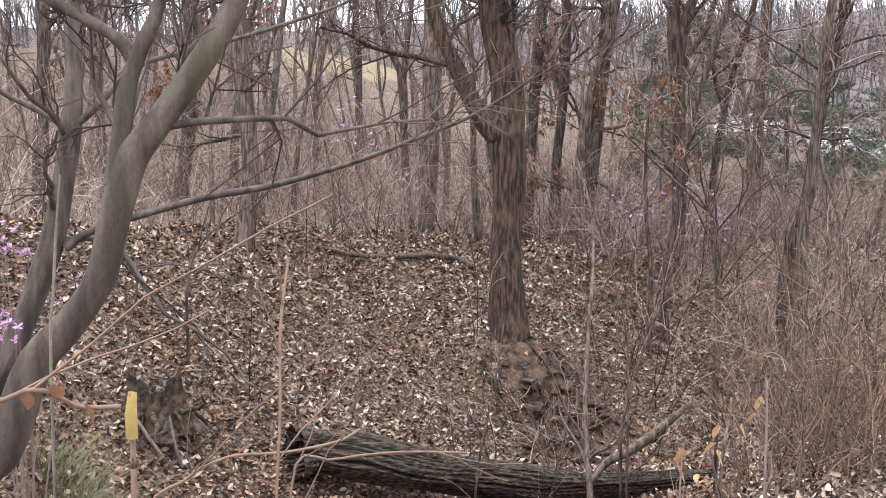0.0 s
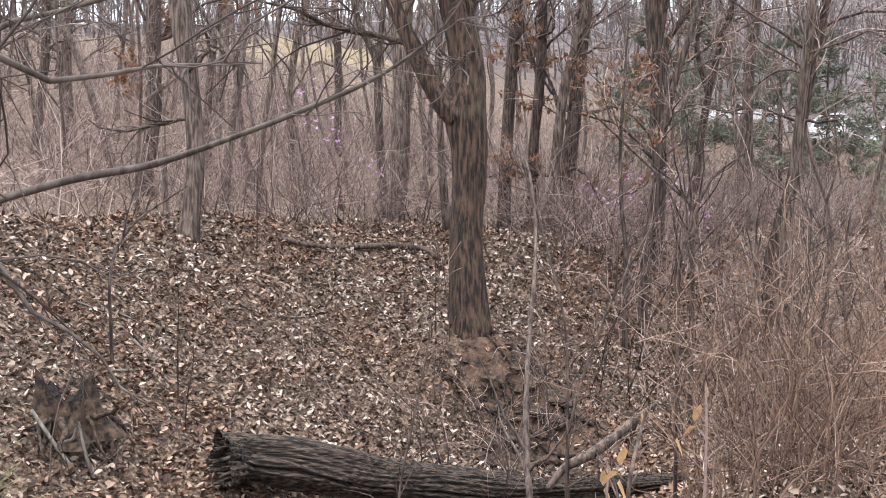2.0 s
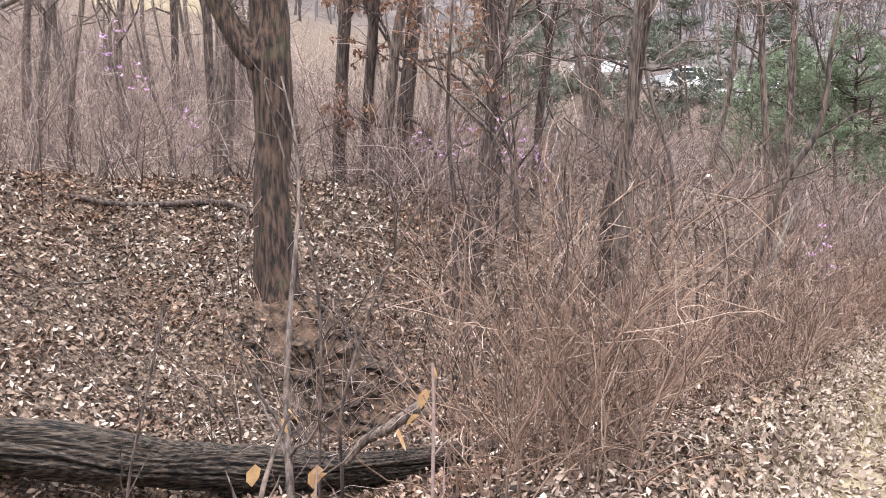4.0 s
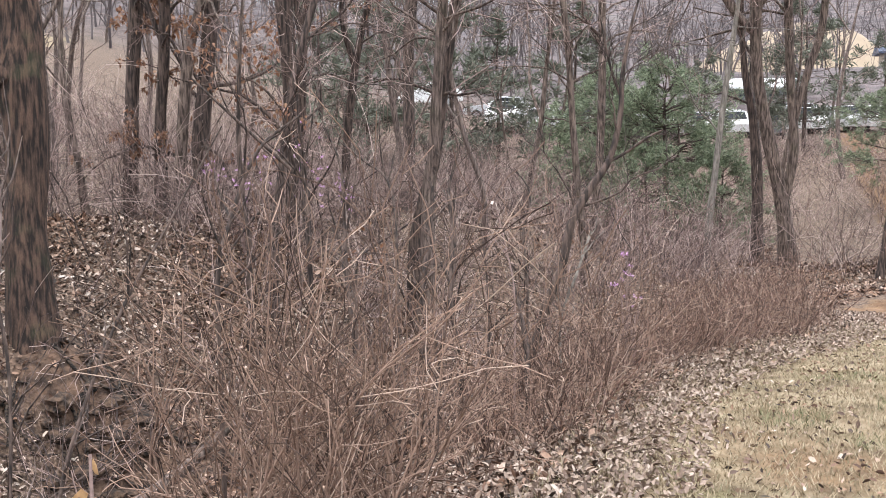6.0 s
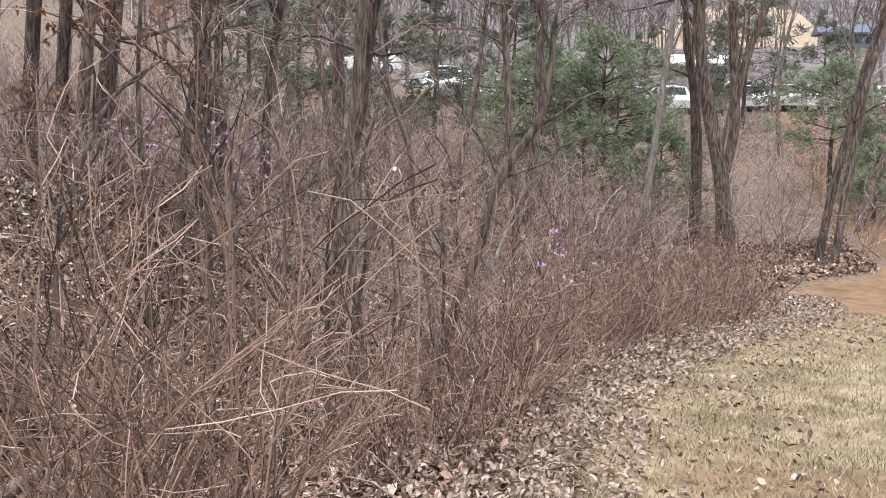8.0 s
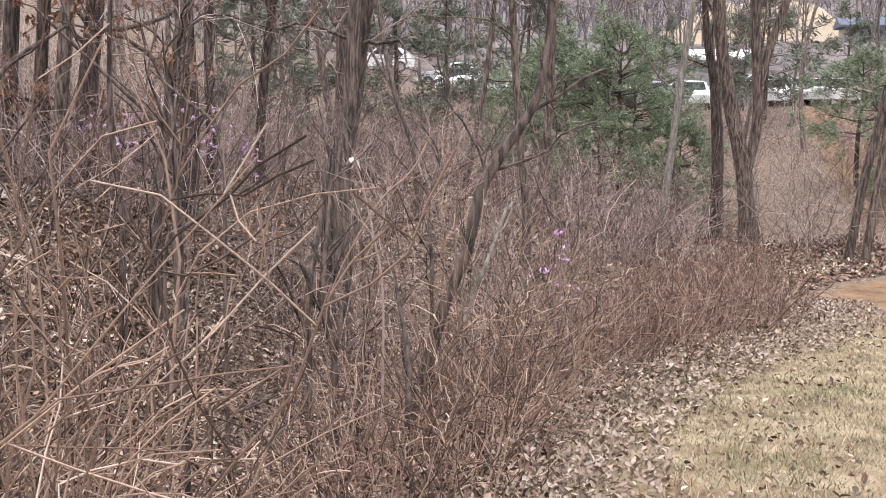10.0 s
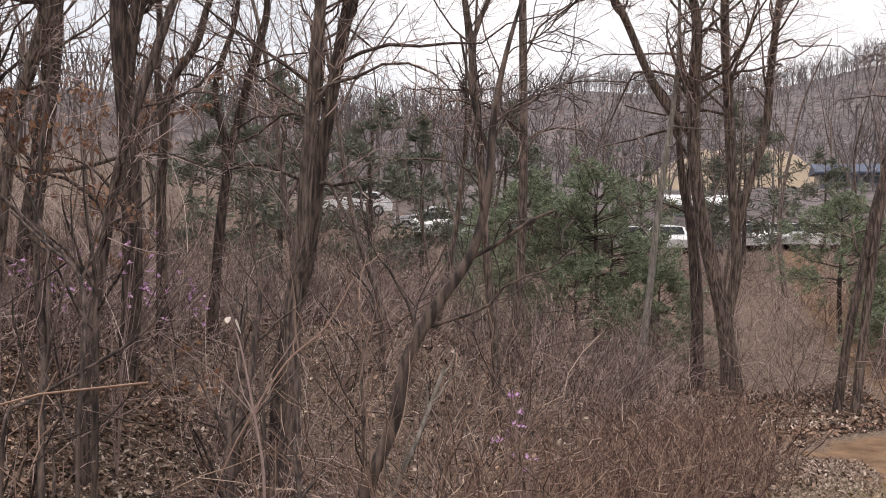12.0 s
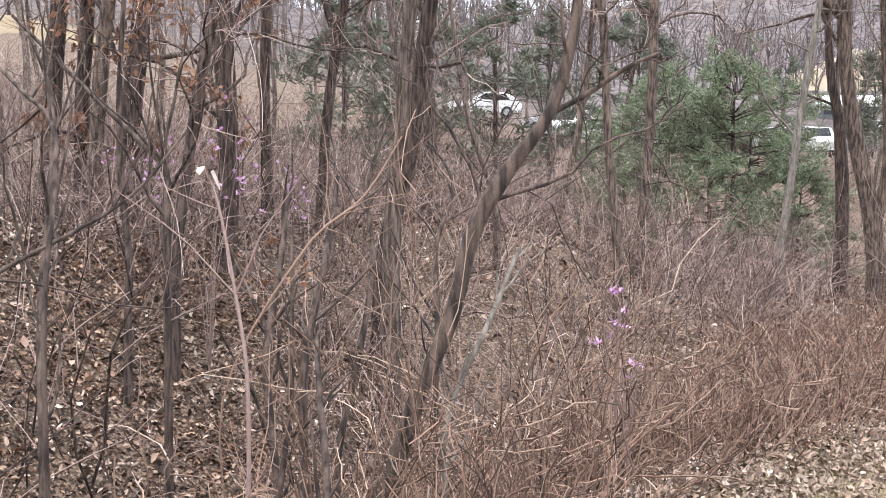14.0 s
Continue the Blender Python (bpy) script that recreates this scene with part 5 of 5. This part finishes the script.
rng = np.random.default_rng(470)
for i in range(16):
    x, y = place_at(rng.uniform(-3.0, 4.5), rng.uniform(5.0, 10.5))
    z, k, a, h = float(ground_z(x, y)), rng.uniform(0.1, 0.5), rng.uniform(0, 6.28), rng.uniform(0.7, 1.7)
    u, v = k * math.cos(a), k * math.sin(a)
    lone_stem("thin dark seedling growing out of fallen leaves", [(x + 0.1 * u, y + 0.1 * v, z + 0.12 * h, 0.008), (x + 0.3 * u, y + 0.25 * v, z + 0.4 * h, 0.0065), (x + 0.75 * u, y + 0.6 * v, z + 0.75 * h, 0.005), (x + u, y + v, z + h, 0.003)],
              BARK_DARK, 471 + i, 5)


# ---- azaleas in flower ----
def azalea(x, y, z, spread, blossoms, seed, near):
    rng = np.random.default_rng(seed)
    g = float(ground_z(x, y))
    thing = tagged(new("azalea"), "leafless azalea with pale purple blossoms", "shrub", "flowering azaleas")
    thing.location = (x, y, g)
    h = max(z - g, 0.3)
    n = 6
    tips = np.stack([rng.normal(0, spread, n), rng.normal(0, spread, n), h + rng.normal(0, spread * 0.7, n)], 1)
    for t in tips:
        c = spline([(0.02, 0.01, -0.05, 0.008), (t[0] * 0.3, t[1] * 0.3, t[2] * 0.45, 0.006), (t[0] * 0.75, t[1] * 0.8, t[2] * 0.8, 0.004), (*t, 0.002)], 9)
        part("stem", mesh_from("stem", *tubes([(c[None, :, :3], c[None, :, 3], 5)]), TWIG_PURPLE), TWIG_PURPLE, thing)
    for i in range(blossoms):
        at = tips[rng.integers(0, n)] + rng.normal(0, 0.05 if near else 0.14, 3)
        petals = leaf_cloud(rng, np.repeat(at[None], 5, 0) + rng.normal(0, 0.004, (5, 3)), 0.036 if near else 0.05, droop=-0.3)
        part("blossom", mesh_from("blossom", *petals, PETALS), PETALS, thing)


for i, (x, y, z, sp, nb, near) in enumerate(((-2.90, 7.48, 0.93, 0.2, 30, True), (-2.83, 7.13, 0.43, 0.22, 24, True), (-1.33, 19.12, 2.07, 0.25, 16, False), (-0.63, 19.05, 1.23, 0.4, 20, False), (3.55, 19.98, 0.44, 0.35, 26, False),
        (6.70, 12.64, -0.15, 0.07, 9, True), (6.77, 12.60, -0.52, 0.06, 4, True), (4.68, 20.66, 0.29, 0.3, 22, False), (4.21, 18.68, 0.50, 0.25, 18, False))):
    azalea(x, y, z, sp, nb, 500 + i, near)


# ---- the lawn ----
def lawn_grass(seed, count, s0, s1, d0, d1, h, lean=0.5):
    r = np.random.default_rng(seed)
    x, y = place_at(r.uniform(s0, s1, count), r.uniform(d0, d1, count))
    z = ground_z(x, y)
    a = r.uniform(0, 6.28, count)
    hh = h * r.uniform(0.5, 1.3, count)
    w = 0.0035 * r.uniform(0.7, 1.4, count)
    lx, ly = np.cos(a) * lean * hh * r.uniform(0.2, 1.6, count), np.sin(a) * lean * hh * r.uniform(0.2, 1.6, count)
    px, py = -np.sin(a) * w, np.cos(a) * w
    v = np.stack([np.stack([x - px, y - py, z - 0.004], 1), np.stack([x + px, y + py, z - 0.004], 1),
                  np.stack([x + lx + px * 0.3, y + ly + py * 0.3, z + hh], 1), np.stack([x + lx - px * 0.3, y + ly - py * 0.3, z + hh * 0.98], 1)], 1).reshape(-1, 3)
    f = np.arange(count)[:, None] * 4 + np.array([0, 1, 2, 3])
    return v, f


tagged(new("lawn_grass", mesh_from("lawn_grass", *join(lawn_grass(600, 75000, -1.5, 9.2, -4.5, 0.05, 0.03, 1.2), lawn_grass(601, 7000, -5, 9, -0.3, 0.4, 0.06, 1.0)), GRASS, smooth=False)),
       "short dry straw-coloured lawn grass", "grass", kind="stuff")
for i, (s, d, n) in enumerate(((1.2, -1.15, 260), (2.3, -2.0, 160), (3.8, -1.5, 120), (0.6, -1.7, 130))):
    v, f = lawn_grass(630 + i, n, s - 0.3, s + 0.3, d - 0.25, d + 0.25, 0.05, 1.1)
    tagged(new("grass_tuft", mesh_from("grass_tuft", v, f, GRASS_GREEN, smooth=False)), "sparse greener patch of grass in the dry lawn", "grass", "lawn tufts", "stuff")
for i, (x, y) in enumerate(((-2.9, 8.6), (-2.5, 8.3), (-3.2, 8.9))):
    s, d = along_across(x, y)
    v, f = lawn_grass(650 + i, 320, s - 0.2, s + 0.2, d - 0.2, d + 0.2, 0.24, 1.2)
    tagged(new("grass_tuft", mesh_from("grass_tuft", v, f, GRASS_GREEN, smooth=False)), "drooping green grass tuft among fallen leaves", "grass", "bank tufts", "stuff")


# ---- pines beyond the path ----
def pine_form(seed, height, radius, mat, label, dense=1.0, tuft=12, low=0.16):
    """A bushy young pine: whorls of boughs carrying tufts of needles, with gaps between."""
    rng = np.random.default_rng(seed)
    thing = tagged(new("pine_tree"), label, "tree", "pines past the path")
    line = [(0, 0, -0.1, radius * 0.05), (0.04, 0.02, height * 0.4, radius * 0.04), (-0.03, 0.05, height * 0.75, radius * 0.025), (0, 0, height, 0.01)]
    part("trunk", trunk_mesh("trunk", [line], BARK_DARK, rng, 8), BARK_DARK, thing)
    n = int(64 * dense)
    h = np.sort(rng.uniform(low, 0.98, n))
    h = (np.round(h * 9) / 9 + rng.normal(0, 0.012, n)).clip(low - 0.04, 0.985)
    a = rng.uniform(0, 6.28, n)
    up = (h - low) / (1 - low)
    reach = radius * (1.05 - 0.72 * up.clip(0, 1) ** 2.6) * rng.uniform(0.55, 1.15, n) + 0.1
    st = np.stack([np.zeros(n), np.zeros(n), h * height], 1)
    way = np.stack([np.cos(a), np.sin(a), rng.uniform(-0.1, 0.25, n) + 0.7 * step(0.6, 1.0, h)], 1)
    p, q = sprout(rng, st, way, reach, np.full(n, 0.02), 7, 0.12, 0.02, 0.3)
    p2, q2 = offshoots(rng, p, q, 7, 0.3, 1.0, 0.9, 0.42, 0.6, 3, 0.15, 0.05, 0.4)
    tagged(part("branch_whorl", mesh_from("branch_whorl", *tubes([(p, q, 3), (p2, q2, 3)]), BARK_DARK), BARK_DARK, thing), kind="stuff")
    mid = (p2[:, 1:2] + p2[:, 2:3]) / 2
    tips = np.concatenate([p2[:, 1:].reshape(-1, 3), mid.reshape(-1, 3), p[:, 4:].reshape(-1, 3)])
    tips = tips[rng.uniform(0, 1, len(tips)) < 0.8]
    at = np.repeat(tips, tuft, 0) + rng.normal(0, 0.035, (len(tips) * tuft, 3))
    v, f = leaf_cloud(rng, at, 2.0 / tuft, droop=-0.45, slim=0.22, halves=1)
    tagged(part("needle_growth", mesh_from("needle_growth", v, f, mat, smooth=False), mat, thing), kind="stuff")
    return thing


GREEN_PINE = pine_form(701, 4.2, 1.9, NEEDLES, "bushy green young pine past the dirt path", 0.95, 14, 0.42)
DULL_PINE = pine_form(702, 6.5, 2.2, NEEDLES_DULL, "dull grey-green pine in the valley", 0.7, 6)
DARK_PINE = pine_form(703, 3.0, 2.0, NEEDLES, "low dark spreading pine past the path", 0.9, 10)


def plant(form, rows):
    for i, (x, y, k, turn) in enumerate(rows):
        m = pose(x, y, float(ground_z(x, y)) - 0.05, 0, 0, turn) @ Matrix.Scale(k, 4)
        (form if i == 0 else copy_thing(form, m)).matrix_basis = m


plant(GREEN_PINE, [(17.6, 33.2, 1.15, 0), (15.9, 34.6, 0.95, 80), (25.2, 32.4, 0.95, 160), (19.2, 35.5, 0.9, 220)])
plant(DULL_PINE, [(16.3, 45.6, 0.95, 0), (13.6, 43.0, 1.0, 70), (20.5, 47.5, 1.0, 140), (11.0, 46.5, 1.1, 200), (31.0, 46.0, 1.0, 260), (8.0, 40.0, 0.9, 310), (24.0, 52.5, 0.6, 20), (28.5, 50.5, 0.65, 95), (33.5, 51.5, 0.6, 140), (37.5, 49.0, 0.7, 230)])
plant(DARK_PINE, [(16.4, 32.0, 0.8, 0), (18.8, 31.8, 0.75, 90), (23.6, 28.4, 0.6, 200), (26.5, 31.0, 0.8, 300), (14.6, 33.2, 0.7, 30)])


# ---- the valley: parked cars, sheds, a cleared bank ----
def paint(name, c):
    m = plain(name, c, 0.3, 0.0, 4)
    return m


CAR_WHITE, CAR_SILVER, CAR_GREY = paint("white_car_paint", (0.78, 0.79, 0.80)), paint("silver_car_paint", (0.55, 0.56, 0.58)), paint("grey_car_paint", (0.16, 0.17, 0.19))
GLASS = plain("dark_car_glass", (0.03, 0.035, 0.04), 0.08)
TYRE = plain("tyre_rubber", (0.03, 0.03, 0.03), 0.9)
RIM = plain("wheel_rim", (0.5, 0.5, 0.52), 0.35, 0.8)
WALL_WHITE = plain("white_cladding", (0.72, 0.73, 0.74), 0.6, 0, 1.5)
ROOF_BLUE = plain("blue_grey_roofing", (0.07, 0.09, 0.14), 0.6, 0, 1.5)
BANK_SOIL = plain("bare_tan_soil", (0.34, 0.27, 0.195), 0.95, 0, 0.6)
ASPHALT = plain("asphalt", (0.09, 0.09, 0.095), 0.9, 0, 3)
DRY_FIELD = plain("dry_field_grass", (0.25, 0.195, 0.125), 0.95, 0, 1.2)


def car(x, y, z, turn, mat, label):
    thing = tagged(new("car"), label, "car", "parked cars")
    thing.matrix_basis = pose(x, y, z, 0, 0, turn)
    side = [(-2.15, 0.35), (-2.2, 0.75), (-2.05, 0.95), (-1.35, 1.42), (-0.1, 1.48), (0.75, 1.0), (2.0, 0.85), (2.2, 0.6), (2.15, 0.3)]
    bm = bmesh.new()
    rings = []
    for yy, shrink in ((-0.88, 0.0), (-0.82, 1.0), (0.82, 1.0), (0.88, 0.0)):
        rings.append([bm.verts.new((a * (0.985 if not shrink else 1), yy * (0.86 if b > 1.2 else 1), b * (0.985 if not shrink else 1))) for a, b in side])
    for r0, r1 in zip(rings, rings[1:]):
        for i in range(len(side)):
            j = (i + 1) % len(side)
            bm.faces.new((r0[i], r0[j], r1[j], r1[i]))
    bm.faces.new(rings[0][::-1])
    bm.faces.new(rings[-1])
    part("body", bm, mat, thing)

    def quad(name, pts, m):
        b = bmesh.new()
        b.faces.new([b.verts.new(q) for q in pts])
        bmesh.ops.solidify(b, geom=b.faces[:], thickness=0.02)
        part(name, b, m, thing)
    for sgn in (-1, 1):
        quad("side_window", [(-1.5, sgn * 0.86, 1.02), (0.5, sgn * 0.86, 1.02), (-0.15, sgn * 0.80, 1.38), (-1.25, sgn * 0.80, 1.36)], GLASS)
        for wx in (-1.35, 1.35):
            b = bmesh.new()
            bmesh.ops.create_cone(b, cap_ends=True, segments=16, radius1=0.33, radius2=0.33, depth=0.22, matrix=pose(wx, sgn * 0.80, 0.33, 90))
            w = part("wheel", b, TYRE, thing)
            b = bmesh.new()
            bmesh.ops.create_cone(b, cap_ends=True, segments=12, radius1=0.2, radius2=0.17, depth=0.03, matrix=pose(wx, sgn * 0.92, 0.33, 90))
            part("rim", b, RIM, w)
    quad("windscreen", [(0.73, -0.7, 1.03), (0.73, 0.7, 1.03), (-0.02, 0.64, 1.46), (-0.02, -0.64, 1.46)], GLASS)
    quad("rear_window", [(-2.0, -0.7, 1.02), (-2.0, 0.7, 1.02), (-1.4, 0.64, 1.42), (-1.4, -0.64, 1.42)], GLASS)
    return thing


rng = np.random.default_rng(720)
for i in range(14):
    x, y = 21.6 + 1.95 * i, 59.6 - 0.52 * i
    m, lab = ((CAR_WHITE, "white car parked in the valley"), (CAR_SILVER, "silver car parked in the valley"), (CAR_WHITE, "white car parked in the valley"), (CAR_GREY, "dark grey car parked in the valley"))[i % 4]
    car(x, y, float(ground_z(x, y)) - 0.02, rng.uniform(55, 75), m, lab)
for i in range(6):
    x, y = 19 + 4.3 * i, 67.5 - 1.1 * i
    car(x, y, float(ground_z(x, y)) - 0.02, rng.uniform(150, 170), (CAR_WHITE, CAR_SILVER)[i % 2], ("white car parked in the valley", "silver car parked in the valley")[i % 2])


def shed(x, y, turn, lx, ly, h, roof, wall, label, bays):
    """A low hall: walls with a row of windows, and a pitched roof with eaves."""
    thing = tagged(new("hall_building"), label, "building")
    z = float(min(ground_z(x + a, y + b) for a in (-lx / 2, lx / 2) for b in (-ly / 2, ly / 2)))
    thing.matrix_basis = pose(x, y, z - 0.1, 0, 0, turn)
    bm = bmesh.new()
    bmesh.ops.create_cube(bm, size=1, matrix=Matrix.Translation((0, 0, h / 2)) @ Matrix.Diagonal((lx, ly, h, 1)))
    part("wall", bm, wall, thing)
    bm = bmesh.new()
    a, b, r = lx / 2 + 0.5, ly / 2 + 0.5, h + ly * 0.22
    v = [bm.verts.new(q) for q in ((-a, -b, h), (a, -b, h), (a, 0, r), (-a, 0, r), (-a, b, h), (a, b, h), (-a, -b, h - 0.15), (a, -b, h - 0.15), (a, b, h - 0.15), (-a, b, h - 0.15))]
    for q in ((0, 1, 2, 3), (3, 2, 5, 4), (0, 3, 4, 9, 6), (1, 7, 8, 5, 2), (6, 7, 1, 0), (9, 4, 5, 8), (6, 9, 8, 7)):
        bm.faces.new([v[i] for i in q])
    part("roof", bm, roof, thing)
    for i in range(bays):
        bm = bmesh.new()
        bmesh.ops.create_cube(bm, size=1, matrix=Matrix.Translation((-lx / 2 + lx * (i + 0.5) / bays, -ly / 2 - 0.03, h * 0.6)) @ Matrix.Diagonal((lx / bays * 0.55, 0.1, h * 0.32, 1)))
        part("window", bm, GLASS, thing)


shed(45.5, 73.0, -20, 4.2, 3, 1.2, WALL_WHITE, CAR_GREY, "low grey shed with a white roof", 4)
shed(67.0, 84.0, -30, 5, 3.6, 1.6, ROOF_BLUE, CAR_GREY, "low grey hall with a dark blue-grey roof", 6)


def bank(name, x, y, turn, lx, depth, h, mat, label, seed):
    """A bare earth slope with an uneven rim."""
    nx, nv = 60, 14
    gx, gv = np.meshgrid(np.linspace(-lx / 2, lx / 2, nx), np.linspace(0, 1, nv))
    c, s = math.cos(radians(turn)), math.sin(radians(turn))
    edge = np.clip(1 - (np.abs(gx) / (lx / 2)) ** 4, 0, 1)
    top = h * edge * (0.9 + 0.12 * np.sin(gx * 0.4 + seed) + 0.05 * np.sin(gx * 1.3))
    ly = gv * depth + 0.4 * np.sin(gx * 0.9 + gv * 5)
    wx, wy = x + gx * c - ly * s, y + gx * s + ly * c
    wz = ground_z(wx, wy) - 0.4 + top * step(0.0, 0.75, gv) * (1 - 0.95 * step(0.85, 1.0, gv)) + 0.15 * np.sin(gx * 2.1 + gv * 9)
    i = np.arange(nv - 1)[:, None] * nx + np.arange(nx - 1)[None]
    f = np.stack([i, i + 1, i + 1 + nx, i + nx], -1).reshape(-1, 4)
    return tagged(new(name, mesh_from(name, np.stack([wx, wy, wz], -1).reshape(-1, 3), f, mat)), label, "bank", kind="structure")


bank("earth_bank", 65.0, 95.0, -22, 20, 14, 4.6, BANK_SOIL, "cleared slope of bare tan soil", 1)
bank("dry_field", -7.0, 66.0, 4, 13, 12, 0.9, DRY_FIELD, "pale strip of dry grass on the hilltop", 2)


# ---- wooded hills around the valley ----
def hill_wood(seed, count, lo, hi):
    rng = np.random.default_rng(seed)
    b, q = np.radians(rng.uniform(-62, 40 if lo < 100 else 0, count)), np.sqrt(rng.uniform(lo * lo, hi * hi, count))
    x, y = -np.sin(b) * q + 2, np.cos(b) * q + 4
    s, d = along_across(x, y)
    ok = ~((np.abs(x - 30) < 24) & (y < 76) & (x > 8)) & (np.hypot(x - 66, y - 84) > 7) & (np.hypot(x - 45.5, y - 73) > 5)
    x, y = x[ok], y[ok]
    n = len(x)
    st = np.stack([x, y, ground_z(x, y) - 0.3], 1)
    p, r = sprout(rng, st, np.repeat([[0.0, 0, 1]], n, 0) + rng.normal(0, 0.06, (n, 3)), rng.uniform(3.5, 7, n), rng.uniform(0.05, 0.11, n), 4, 0.1, 0.05, 0.4)
    p2, r2 = offshoots(rng, p, r, 6, 0.2, 0.98, 0.9, 0.42, 0.5, 2, 0.15, 0.1, 0.4)
    p3, r3 = offshoots(rng, p2, r2, 1, 0.2, 0.95, 0.9, 0.5, 0.7, 2, 0.1, 0.05, 0.4)
    return tubes([(p, r, 3), (p2, r2.clip(0.035), 3), (p3, r3.clip(0.03), 3)])


tagged(new("hill_woodland", mesh_from("hill_woodland", *join(hill_wood(801, 1700, 110, 320), hill_wood(803, 1500, 235, 340), hill_wood(802, 900, 70, 115)), WOODS, smooth=False)), "bare grey-brown woods covering the far hills", "woodland", kind="stuff")
